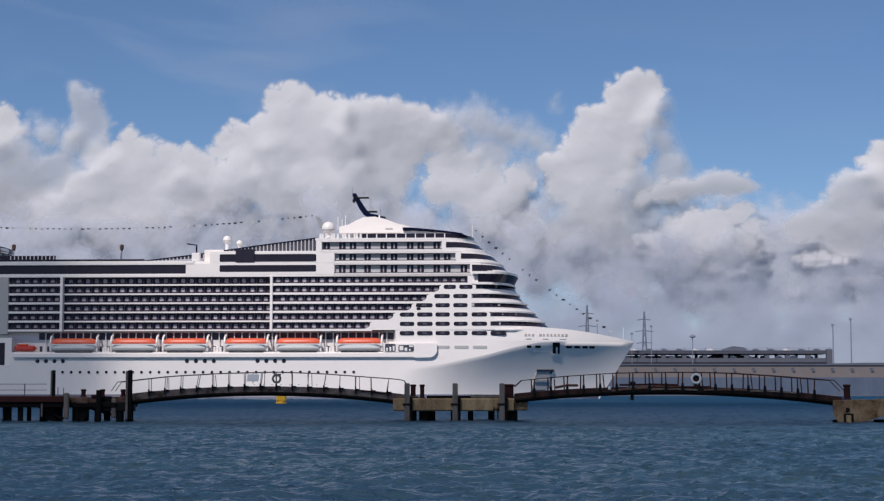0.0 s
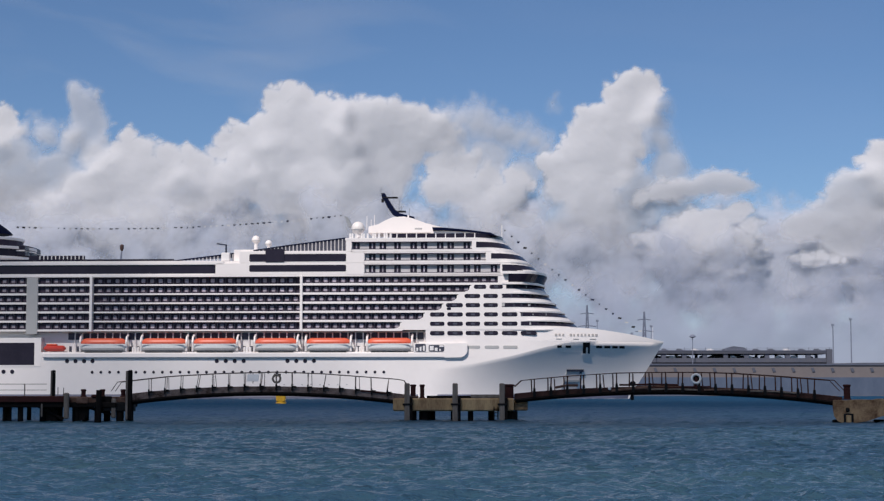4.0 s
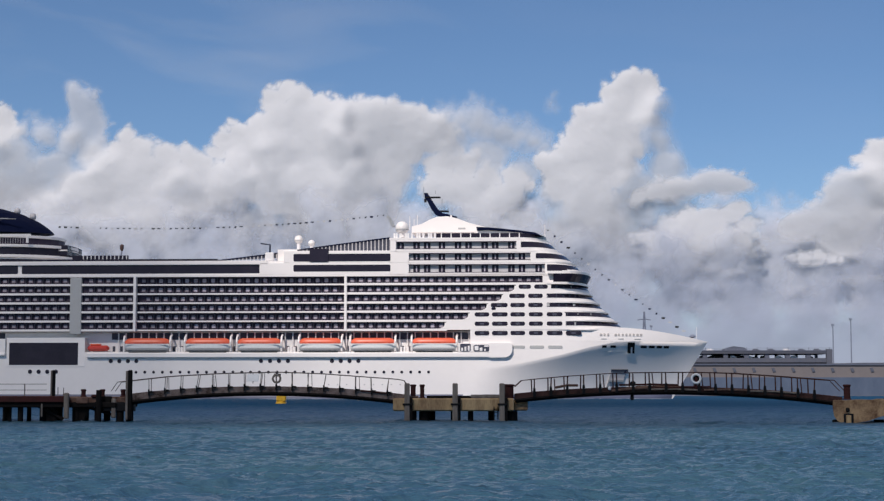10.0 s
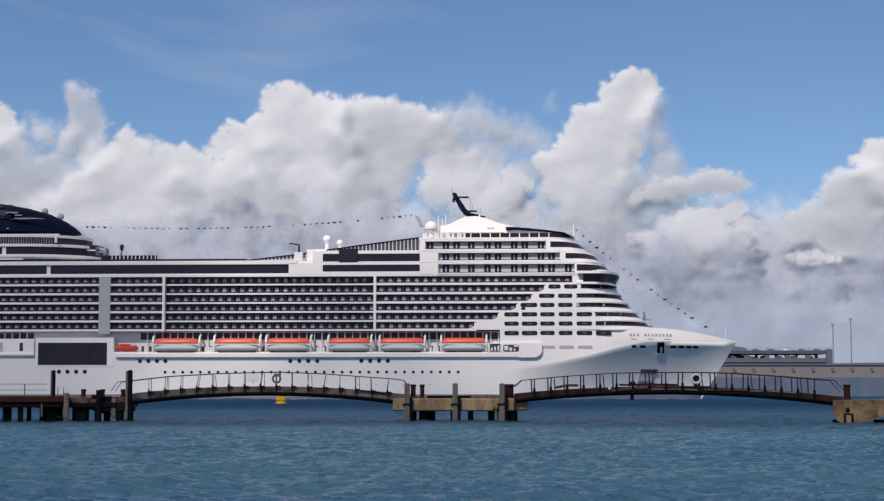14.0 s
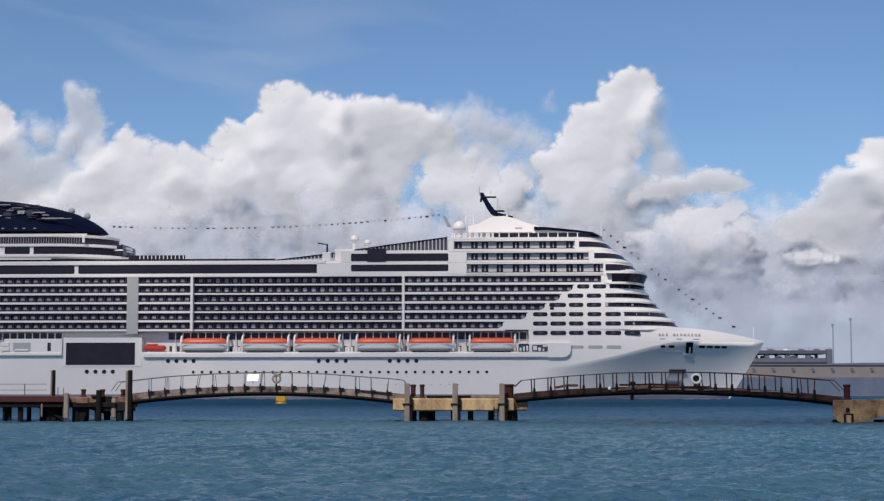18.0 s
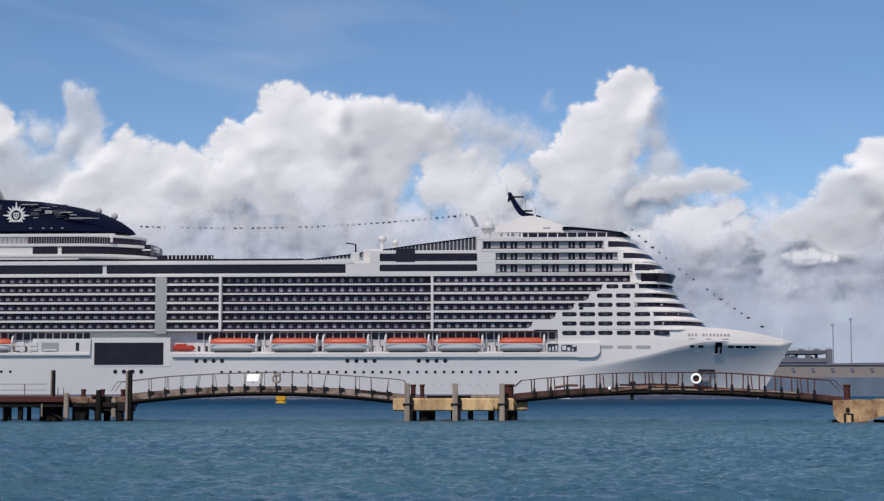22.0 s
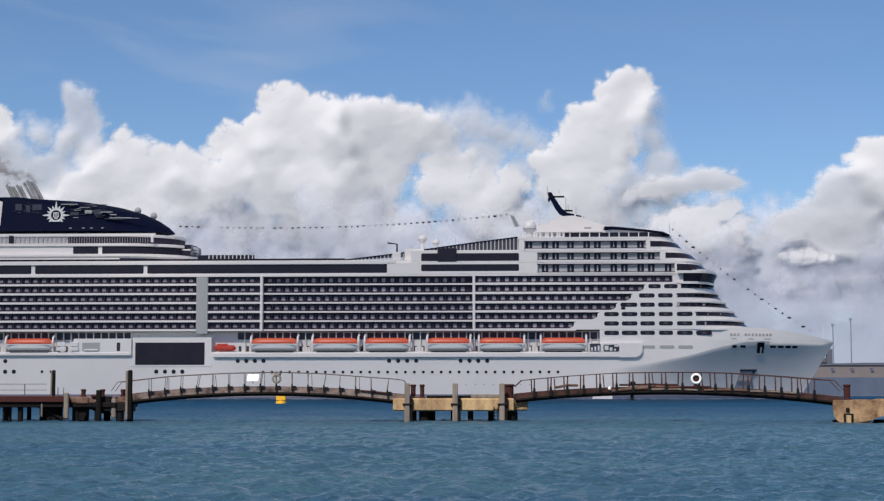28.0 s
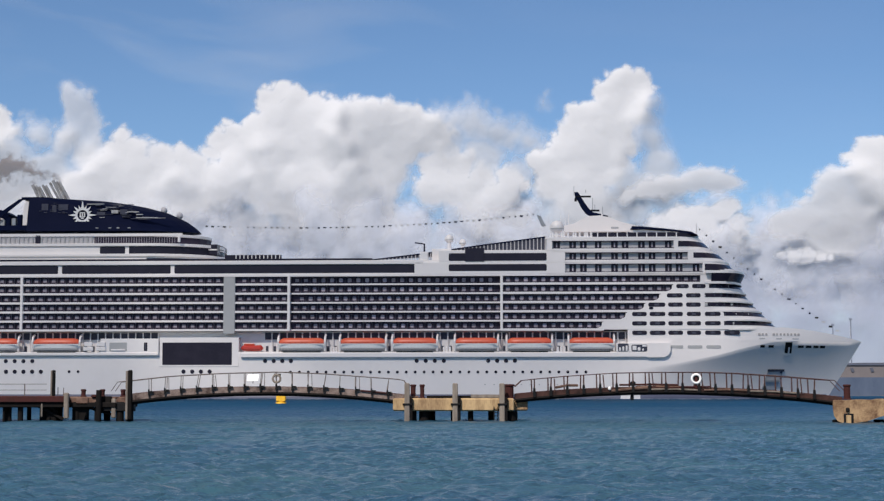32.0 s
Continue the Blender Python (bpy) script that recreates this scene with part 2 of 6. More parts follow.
# ---- mesh building ----
class Shape:
    """Vertices and faces gathered from simple solids into one mesh."""

    def __init__(self):
        self.v, self.f = [], []

    def add(self, v, f):
        k = len(self.v)
        self.v += [tuple(p) for p in v]
        self.f += [tuple(i + k for i in q) for q in f]
        return self

    def box(self, x0, x1, y0, y1, z0, z1):
        v = [(x, y, z) for z in (z0, z1) for y in (y0, y1) for x in (x0, x1)]
        return self.add(v, [(0, 2, 3, 1), (4, 5, 7, 6), (0, 1, 5, 4), (2, 6, 7, 3), (0, 4, 6, 2), (1, 3, 7, 5)])

    def cbox(self, x0, x1, y0, y1, z0, z1, c=0.05):
        """A box with chamfered edges."""
        return self.prism([(x0 + c, y0), (x1 - c, y0), (x1, y0 + c), (x1, y1 - c), (x1 - c, y1), (x0 + c, y1), (x0, y1 - c), (x0, y0 + c)], z0, z1, c)

    def prism(self, outline, z0, z1, c=0.0):
        """An outline (counter-clockwise) raised from z0 to z1, its rims chamfered by c."""
        n = len(outline)
        cx, cy = sum(p[0] for p in outline) / n, sum(p[1] for p in outline) / n
        rings = []
        if c:
            sx = max(abs(p[0] - cx) for p in outline)
            sy = max(abs(p[1] - cy) for p in outline)
            small = [(cx + (p[0] - cx) * (1 - c / sx), cy + (p[1] - cy) * (1 - c / sy)) for p in outline]
            rings = [(small, z0), (outline, z0 + c), (outline, z1 - c), (small, z1)]
        else:
            rings = [(outline, z0), (outline, z1)]
        v = [(x, y, z) for o, z in rings for x, y in o]
        f = [tuple(reversed(range(n))), tuple(range(len(v) - n, len(v)))]
        for r in range(len(rings) - 1):
            f += [(r * n + i, r * n + (i + 1) % n, (r + 1) * n + (i + 1) % n, (r + 1) * n + i) for i in range(n)]
        return self.add(v, f)

    def loft(self, low, z0, high, z1):
        """A solid between two outlines of as many points."""
        n = len(low)
        v = [(x, y, z0) for x, y in low] + [(x, y, z1) for x, y in high]
        f = [tuple(reversed(range(n))), tuple(range(n, 2 * n))] + [(i, (i + 1) % n, n + (i + 1) % n, n + i) for i in range(n)]
        return self.add(v, f)

    def tube(self, path, r, n=6, r1=None):
        """A round bar along a path; its radius runs from r to r1."""
        path = [Vector(p) for p in path]
        r1 = r if r1 is None else r1
        v, f = [], []
        for i, p in enumerate(path):
            d = (path[min(i + 1, len(path) - 1)] - path[max(i - 1, 0)]).normalized()
            side = d.cross(Vector((0, 1, 0.02)) if abs(d.y) < 0.9 else Vector((1, 0, 0))).normalized()
            up = side.cross(d)
            rr = r + (r1 - r) * i / max(1, len(path) - 1)
            for k in range(n):
                a = 2 * math.pi * k / n
                v.append(p + side * (rr * math.cos(a)) + up * (rr * math.sin(a)))
        for i in range(len(path) - 1):
            f += [(i * n + k, (i + 1) * n + k, (i + 1) * n + (k + 1) % n, i * n + (k + 1) % n) for k in range(n)]
        f += [tuple(range(n)), tuple(reversed(range(len(v) - n, len(v))))]
        return self.add(v, f)

    def lathe(self, profile, cx=0, cy=0, cz=0, n=16):
        """(radius, height) pairs turned round the vertical."""
        v = [(cx + r * math.cos(2 * math.pi * k / n), cy + r * math.sin(2 * math.pi * k / n), cz + z) for r, z in profile for k in range(n)]
        f = [(i * n + k, i * n + (k + 1) % n, (i + 1) * n + (k + 1) % n, (i + 1) * n + k) for i in range(len(profile) - 1) for k in range(n)]
        f += [tuple(reversed(range(n))), tuple(range(len(v) - n, len(v)))]
        return self.add(v, f)

    def extrude(self, outline, y0, y1):
        """An outline in (x, z) carried from y0 to y1."""
        n = len(outline)
        v = [(x, y, z) for y in (y0, y1) for x, z in outline]
        f = [tuple(range(n)), tuple(reversed(range(n, 2 * n)))]
        f += [(i, i + n, (i + 1) % n + n, (i + 1) % n) for i in range(n)]
        return self.add(v, f)

    def mesh(self, name, material, smooth=False):
        me = bpy.data.meshes.new(name)
        me.from_pydata(self.v, [], self.f)
        me.materials.append(material)
        bm = bmesh.new()
        bm.from_mesh(me)
        bmesh.ops.recalc_face_normals(bm, faces=bm.faces)
        bm.to_mesh(me)
        bm.free()
        if smooth:
            me.polygons.foreach_set("use_smooth", [True] * len(me.polygons))
        return me


def part(name, shape, material, parent=None, label="", smooth=False, at=None):
    """One mesh object under a thing or a part."""
    me = shape if isinstance(shape, bpy.types.Mesh) else shape.mesh(name, material, smooth)
    ob = new(name, me)
    ob.parent = parent
    if at is not None:
        ob.matrix_basis = at
    if label:
        ob["label"] = label
    return ob


def thing(name, label, category, group="", kind="", at=None):
    ob = new(name)
    ob.empty_display_size = 0.5
    if at is not None:
        ob.matrix_basis = at
    return tagged(ob, label, category, group, kind)


rnd = random.Random(4)

# ---- water: two crossing chops that slide through one another, and the sheet to the horizon ----
def smooth_noise(u, v, seed):
    """Value noise on a lattice, for arrays."""
    r = np.random.RandomState(seed)
    tab = r.rand(256, 256)
    iu, iv = np.floor(u).astype(int), np.floor(v).astype(int)
    fu, fv = u - iu, v - iv
    fu, fv = fu * fu * fu * (fu * (fu * 6 - 15) + 10), fv * fv * fv * (fv * (fv * 6 - 15) + 10)
    t = lambda a, b: tab[a & 255, b & 255]
    return (t(iu, iv) * (1 - fu) + t(iu + 1, iv) * fu) * (1 - fv) + (t(iu, iv + 1) * (1 - fu) + t(iu + 1, iv + 1) * fu) * fv


def grid_mesh(name, X, Y, Z, material, attr=None):
    """A smooth sheet from three equal arrays."""
    r, c = X.shape
    me = bpy.data.meshes.new(name)
    co = np.stack([X, Y, Z], -1).reshape(-1, 3).astype(np.float32)
    i = np.arange((r - 1) * (c - 1))
    a = (i // (c - 1)) * c + i % (c - 1)
    q = np.stack([a, a + 1, a + c + 1, a + c], -1).astype(np.int32)
    me.vertices.add(len(co))
    me.vertices.foreach_set("co", co.ravel())
    me.loops.add(q.size)
    me.loops.foreach_set("vertex_index", q.ravel())
    me.polygons.add(len(q))
    me.polygons.foreach_set("loop_start", np.arange(0, q.size, 4, dtype=np.int32))
    me.polygons.foreach_set("use_smooth", np.ones(len(q), bool))
    if attr is not None:
        at = me.attributes.new("cover", "FLOAT", "POINT")
        at.data.foreach_set("value", attr.ravel().astype(np.float32))
    me.update(calc_edges=True)
    me.validate()
    me.materials.append(material)
    return me


def chop(X, Y, seed, turn):
    """Height of short wind waves: crests lie across the wind and are sharper than the troughs."""
    ca, sa = math.cos(turn), math.sin(turn)
    a, b = X * ca + Y * sa, -X * sa + Y * ca
    h = np.zeros_like(X)
    for k, (wave, amp) in enumerate(((11.0, 0.05), (5.0, 0.06), (2.3, 0.07), (1.1, 0.066), (0.55, 0.046))):
        w = smooth_noise(a / wave * (0.55 if wave > 6 else 0.95 if wave > 2 else 1.3) + 31 * k + 500, b / wave + 17 * k + 500, seed + k)
        h += amp * (1 - 2 * np.abs(2 * w - 1))
    return h


def water_sheet(name, y0, y1, rows, cols, left, right, seed, turn, fade):
    ys = np.geomspace(y0, y1, rows) if y1 < 400 else np.concatenate([np.geomspace(y0, 330, rows), np.geomspace(336, y1, 50)])
    us = np.linspace(0, 1, cols)
    Y = np.repeat(ys[:, None], cols, 1)
    X = (-left - 0.33 * Y) + us[None, :] * (left + right + 0.66 * Y)
    Z = chop(X, Y, seed, turn) * np.clip(fade / Y, 0, 1)
    return X, Y, Z


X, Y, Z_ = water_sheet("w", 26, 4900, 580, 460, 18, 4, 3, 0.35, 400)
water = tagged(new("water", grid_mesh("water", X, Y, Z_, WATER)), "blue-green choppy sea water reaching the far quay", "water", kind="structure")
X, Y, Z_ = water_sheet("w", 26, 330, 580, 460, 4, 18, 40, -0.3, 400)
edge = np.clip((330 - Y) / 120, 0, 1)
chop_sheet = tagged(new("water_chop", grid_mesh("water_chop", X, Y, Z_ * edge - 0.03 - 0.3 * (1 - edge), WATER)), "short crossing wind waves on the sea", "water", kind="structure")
gx, gy = np.meshgrid(np.linspace(-420, 420, 170), np.concatenate([np.linspace(-160, -20, 20), np.linspace(-15, 60, 76)]))
gz = np.interp(gy, [-160, -20, 0, 24, 34, 60], [3.2, 2.2, 0.55, 0.05, -0.55, -2.0]) + 0.07 * (smooth_noise(gx / 3 + 200, gy / 3 + 90, 7) - 0.5) + 0.25 * (smooth_noise(gx / 22 + 200, gy / 22 + 90, 8) - 0.5) * np.clip((24 - gy) / 30, 0, 1)
tagged(new("ground", grid_mesh("ground", gx, gy, gz, SHINGLE)), "tan shingle beach sloping into the water", "beach", kind="structure")


# ---- clouds: heaped puffs far off, lit by the sun ----
def billow(X, Z, size, seed, octaves=5, rough=0.55):
    """Rolling noise about zero, each octave turned against the one before."""
    total, amp = np.zeros_like(X), 1.0
    for k in range(octaves):
        a = 0.6 + 1.1 * k
        u, v = (X * math.cos(a) + Z * math.sin(a)) / size, (Z * math.cos(a) - X * math.sin(a)) / size
        total += amp * (smooth_noise(u + 300 + 11 * k, v + 400 + 7 * k, seed + k) - 0.5) * 2
        size, amp = size / 2.1, amp * rough
    return total


def blurred(a, n):
    """Three passes of a box blur n cells to each side."""
    for axis in (0, 1, 0, 1, 0, 1):
        pad = [(0, 0), (0, 0)]
        pad[axis] = (n + 1, n)
        c = np.cumsum(np.pad(a, pad, mode="edge"), axis=axis)
        lo, hi = [slice(None)] * 2, [slice(None)] * 2
        lo[axis], hi[axis] = slice(0, -2 * n - 1), slice(2 * n + 1, None)
        a = (c[tuple(hi)] - c[tuple(lo)]) / (2 * n + 1)
    return a


def heap(puffs, seed, deep=0.34, soft=20.0, low=None, warp=11.0, thin=1.0, levels=2, ragged=0.5, lean=0.0):
    """One heap of a bank. puffs: (x, z, radius) in metres; each carries smaller puffs on its rim and face, and those smaller ones again.
    soft: width of the upper rim, low: of the underside's; lean: how far its head lies back of its foot, per metre."""
    return dict(puffs=puffs, seed=seed, deep=deep, soft=soft, low=low or soft, warp=warp, thin=thin, levels=levels, ragged=ragged, lean=lean)


def heap_fields(X, Z, step, fine, puffs, seed, deep, soft, low, warp, thin, levels, ragged, lean):
    """The cover of a heap on a grid, and how far its face lies back."""
    r = random.Random(seed)
    balls = [(x, z, q, 0.0) for x, z, q in puffs]
    last = balls
    for lv in range(levels):
        nxt = []
        for x, z, q, h in last:
            for _ in range(13 if lv == 0 else 7):
                a, d = r.uniform(0, 2 * math.pi), q * r.uniform(0.25, 1.0) ** 0.6
                rr = q * r.uniform(0.2, 0.42)
                d = min(d, q * 1.02 - rr * 0.35)
                nxt.append((x + d * math.cos(a), z + d * math.sin(a), rr, h + math.sqrt(max(0, q * q - d * d)) - rr * 0.45))
        balls = balls + nxt
        last = nxt
    wx, wz = warp * billow(X, Z, 64 * fine, seed), warp * billow(X, Z, 64 * fine, seed + 20)
    fray = billow(X, Z, 70 * fine, seed + 40, 4, 0.5)
    rim, relief = np.full_like(X, -60.0), np.zeros_like(X)
    ny, nx = X.shape
    for cx, cz, q, h in balls:
        m = q + 2.6 * warp
        i0, i1 = max(0, int((cx - m - X[0, 0]) / step)), min(nx, int((cx + m - X[0, 0]) / step) + 2)
        j0, j1 = max(0, int((cz - m - Z[0, 0]) / step)), min(ny, int((cz + m - Z[0, 0]) / step) + 2)
        if i0 >= i1 or j0 >= j1:
            continue
        w = np.s_[j0:j1, i0:i1]
        d = np.hypot(X[w] + wx[w] - cx, Z[w] + wz[w] - cz)
        rim[w] = np.maximum(rim[w], q - d)
        up = h + np.sqrt(np.clip(q * q - d * d, 0, None))
        relief[w] = np.where(d < q, np.maximum(relief[w], up), relief[w])
    n = max(1, round(9 * fine / step))
    relief = 0.42 * blurred(relief, n) + 0.58 * blurred(relief, n * 4)
    # crisp heads, frayed feet
    body = blurred((rim > 0).astype(float), max(2, round(30 * fine / step)))
    foot = np.clip(2.2 * np.gradient(body, axis=0) * 30 * fine / step, 0, 1)
    s = soft + (low - soft) * blurred(foot, max(1, round(12 * fine / step)))
    c = np.clip((rim + ragged * 0.5 * s * fray) / s, 0, 1)
    zc = sum(z * q for _, z, q in puffs) / sum(q for _, z, q in puffs)
    return c * c * (3 - 2 * c) * thin, lean * (Z - zc) - relief * deep


def bank(name, heaps, material, y=4150.0, step=3.0, fine=1.0, fall=0.2, rolls=2.7, calm=1.0, flat=1.0):
    """Heaps that lie against one another, the hindmost first, as one billowing face; fall: how steeply its undersides fall away; rolls: how deep its face is rolled; calm: how far that face is smoothed;
    flat: how much wider than high its puffs are."""
    heaps = [dict(h, puffs=[(x, z * flat, q) for x, z, q in h["puffs"]]) for h in heaps]
    P = np.array([p for h in heaps for p in h["puffs"]], float)
    x0, x1 = (P[:, 0] - P[:, 2] * 1.35).min(), (P[:, 0] + P[:, 2] * 1.35).max()
    z0, z1 = max(-200.0, (P[:, 1] - P[:, 2] * 1.35).min()), (P[:, 1] + P[:, 2] * 1.35).max()
    X, Z = np.meshgrid(np.arange(x0, x1, step), np.arange(z0, z1, step))
    cover, Y = np.zeros_like(X), np.zeros_like(X)
    for h in heaps:
        c, back = heap_fields(X, Z, step, fine, **h)
        wide = blurred(c, max(1, round(5 * fine / step)))
        Y += wide * back
        cover = 1 - (1 - cover) * (1 - c)
    for j in range(len(Y) - 2, -1, -1):
        Y[j] = np.minimum(Y[j], Y[j + 1] + fall * step)
    Y = 0.35 * blurred(Y, max(1, round(3 * calm * fine / step))) + 0.65 * blurred(Y, max(1, round(11 * calm * fine / step)))
    Y -= rolls * fine * billow(X, Z, 80 * fine, heaps[0]["seed"] + 60, 5, 0.38)
    edge = np.minimum.reduce([X - x0, x1 - X, z1 - Z, Z - z0]) / (6 * step)
    me = grid_mesh(name, X, y + Y, Z / flat, material, cover * np.clip(edge, 0, 1))
    mid = Vector(((x0 + x1) / 2, y, (z0 + z1) / 2 / flat))
    me.transform(Matrix.Translation(-mid))
    ob = new(name, me)
    ob.matrix_basis = Matrix.Translation(mid)
    return ob


def cloud(heaps, label, material=CLOUD, **how):
    return tagged(bank("cloud", heaps, material, **how), label, "cloud", "clouds", "stuff")


def cirrus():
    """Thin combed ice cloud, high behind the heaps."""
    X, Z = np.meshgrid(np.arange(-1300, 1301, 9.0), np.arange(380, 1180, 6.0))
    u, v = X * 0.995 - Z * 0.1, Z * 0.995 + X * 0.1
    c = 0.5 + 0.55 * billow(u / 5, v + 60 * billow(X, Z, 500, 5, 2), 75, 9, 4, 0.5) + 0.35 * billow(X, Z, 600, 17, 2)
    c = np.clip(c - 0.35, 0, 1) * 0.15 * np.clip(0.45 - X / 900, 0.12, 1)
    edge = np.minimum.reduce([X + 1300, 1300 - X, 1176 - Z, Z - 380]) / 120
    ob = new("cloud", grid_mesh("cloud", X, 4800 + 0 * X, Z, CIRRUS, c * np.clip(edge, 0, 1)))
    return tagged(ob, "thin combed streaks of high cirrus", "cloud", "clouds", "stuff")


WEST = [
    # thin ragged plume of grey-white cloud
    heap([(-913, 728, 34), (-894, 714, 45), (-877, 681, 56), (-864, 641, 64), (-850, 603, 53), (-891, 616, 38)], 11, soft=24, thin=0.72, lean=-0.3, deep=0.16),
    # soft lavender-grey cloud below the plume
    heap([(-1027, 633, 53), (-973, 619, 56), (-916, 600, 56), (-1041, 557, 94), (-946, 530, 90), (-850, 569, 60), (-1000, 451, 132), (-864, 475, 94), (-1068, 464, 132)], 15, soft=46, low=90, lean=-0.24, thin=0.8, deep=0.16),
    # bright cloud top
    heap([(-1074, 674, 34), (-1082, 632, 56), (-1060, 660, 24)], 17, soft=16),
    # broad heap of white cumulus over the ship's stern
    heap([(-766, 614, 32), (-777, 581, 45), (-728, 581, 45), (-809, 522, 71), (-877, 476, 64), (-741, 506, 79), (-673, 568, 41), (-625, 575, 36), (-589, 551, 41), (-659, 495, 71), (-932, 420, 71), (-823, 421, 90), (-700, 421, 90), (-591, 475, 68), (-530, 502, 68)], 47, soft=18, low=90),
    # round grey knob of cloud
    heap([(-632, 506, 41), (-608, 493, 38), (-635, 470, 41), (-613, 461, 34)], 53, soft=14, low=50, lean=-0.32, thin=0.9, deep=0.16),
    # tall bright cumulus bank with a knobbly white top
    heap([(-556, 577, 30), (-523, 599, 39), (-482, 618, 43), (-448, 660, 39), (-417, 710, 39), (-387, 730, 34), (-349, 714, 38), (-308, 699, 38), (-262, 686, 38), (-480, 549, 71), (-401, 624, 86), (-311, 617, 102), (-387, 499, 105), (-271, 490, 113), (-510, 509, 68)], 23, soft=15, low=110),
    # grey-white shoulder of the cumulus bank
    heap([(-230, 676, 45), (-196, 671, 49), (-162, 670, 49), (-121, 667, 51), (-84, 664, 49), (-46, 660, 49), (-12, 649, 45), (-196, 601, 105), (-101, 610, 86), (-19, 611, 68), (-210, 502, 94), (-128, 521, 75), (-183, 420, 94)], 27, soft=20, low=110, lean=-0.12, deep=0.2),
    # grey folds of shaded cloud
    heap([(-428, 580, 49), (-407, 529, 64), (-366, 486, 71), (-305, 448, 83), (-455, 485, 56), (-251, 617, 41), (-217, 579, 53), (-196, 524, 64), (-251, 480, 75), (-360, 400, 94), (-223, 400, 94), (-496, 405, 75), (-659, 391, 75), (-796, 385, 75)], 29, soft=70, low=90, lean=-0.2, thin=0.75, ragged=0.8, deep=0.16),
    # soft grey veil of cloud beside the bright bank
    heap([(8, 665, 56), (42, 658, 60), (76, 652, 64), (110, 644, 64), (144, 635, 66), (174, 622, 64), (206, 607, 60), (237, 588, 49), (29, 588, 79), (117, 561, 86), (199, 535, 71), (274, 524, 64)], 31, soft=60, low=100, lean=-0.24, thin=0.8, ragged=0.35, deep=0.16),
    # low white cumulus heaps above the ship's mast
    heap([(-30, 543, 34), (8, 555, 34), (57, 546, 41), (114, 531, 38), (166, 523, 38), (204, 507, 26), (-11, 484, 60), (63, 474, 68), (144, 470, 60), (90, 421, 68)], 67, soft=14, low=80),
]
TOWER = [
    # leaning tower of bright white cumulus
    heap([(447, 745, 53), (478, 738, 49), (417, 718, 53), (469, 695, 60), (420, 667, 64), (376, 650, 60), (349, 627, 56), (431, 618, 68), (313, 596, 49), (376, 575, 75), (294, 538, 64), (403, 542, 71), (274, 485, 56), (349, 456, 86)], 59, soft=15, low=100),
    # grey shaded flank of the cloud tower
    heap([(512, 684, 45), (504, 642, 60), (518, 597, 64), (529, 542, 71), (471, 476, 90), (403, 400, 94), (540, 487, 75), (294, 396, 85), (185, 382, 85), (567, 412, 75)], 61, soft=56, low=90, lean=-0.24, thin=0.8, ragged=0.35, deep=0.16),
    # faint grey wisp of cloud
    heap([(259, 698, 24), (272, 710, 21), (248, 687, 17)], 63, soft=34, lean=-0.24, thin=0.4, deep=0.16),
]
EAST = [
    # sunlit cloud top over the docks
    heap([(1060, 581, 58), (1085, 545, 90), (1105, 495, 120)], 95, soft=18, low=70, deep=0.24),
    # grey cumulus heap over the docks
    heap([(1016, 526, 52), (972, 505, 62), (930, 486, 48), (1030, 461, 95), (955, 442, 90), (895, 424, 62), (1057, 387, 120), (855, 396, 70), (965, 371, 105)], 97, soft=34, low=90, thin=0.92, lean=-0.16, deep=0.14),
    # low bright cumulus beyond the bow
    heap([(690, 428, 46), (643, 415, 56), (589, 405, 56), (536, 393, 46), (486, 375, 42), (720, 400, 42), (621, 366, 84), (540, 346, 74), (689, 358, 66)], 83, soft=22, low=80, thin=0.95, deep=0.18, lean=0.06),
    # small bright scrap of cloud
    heap([(829, 323, 22), (858, 327, 28), (890, 324, 30), (922, 320, 28), (952, 318, 20)], 101, soft=18, thin=0.95, deep=0.1, levels=1, lean=0.14),
    # flat grey cloud with soft edges
    heap([(470, 470, 44), (510, 478, 50), (546, 485, 50), (584, 493, 54), (625, 502, 60), (665, 505, 60), (695, 502, 50), (718, 496, 40)], 71, ragged=0.25, soft=26, low=50, lean=-0.16, thin=0.92, deep=0.12),
]
STREAKS = [
    # small pale cloudlets low over the docks
    heap([(764, 362, 50), (812, 367, 58), (862, 362, 52), (458, 332, 52), (505, 322, 60), (621, 296, 60), (682, 291, 58), (740, 299, 48), (540, 254, 54), (596, 250, 56), (976, 266, 60), (1030, 271, 64), (812, 240, 56), (872, 235, 50)], 157, soft=50, thin=0.36, ragged=0.6, deep=0.04, lean=0.02, levels=1),
]
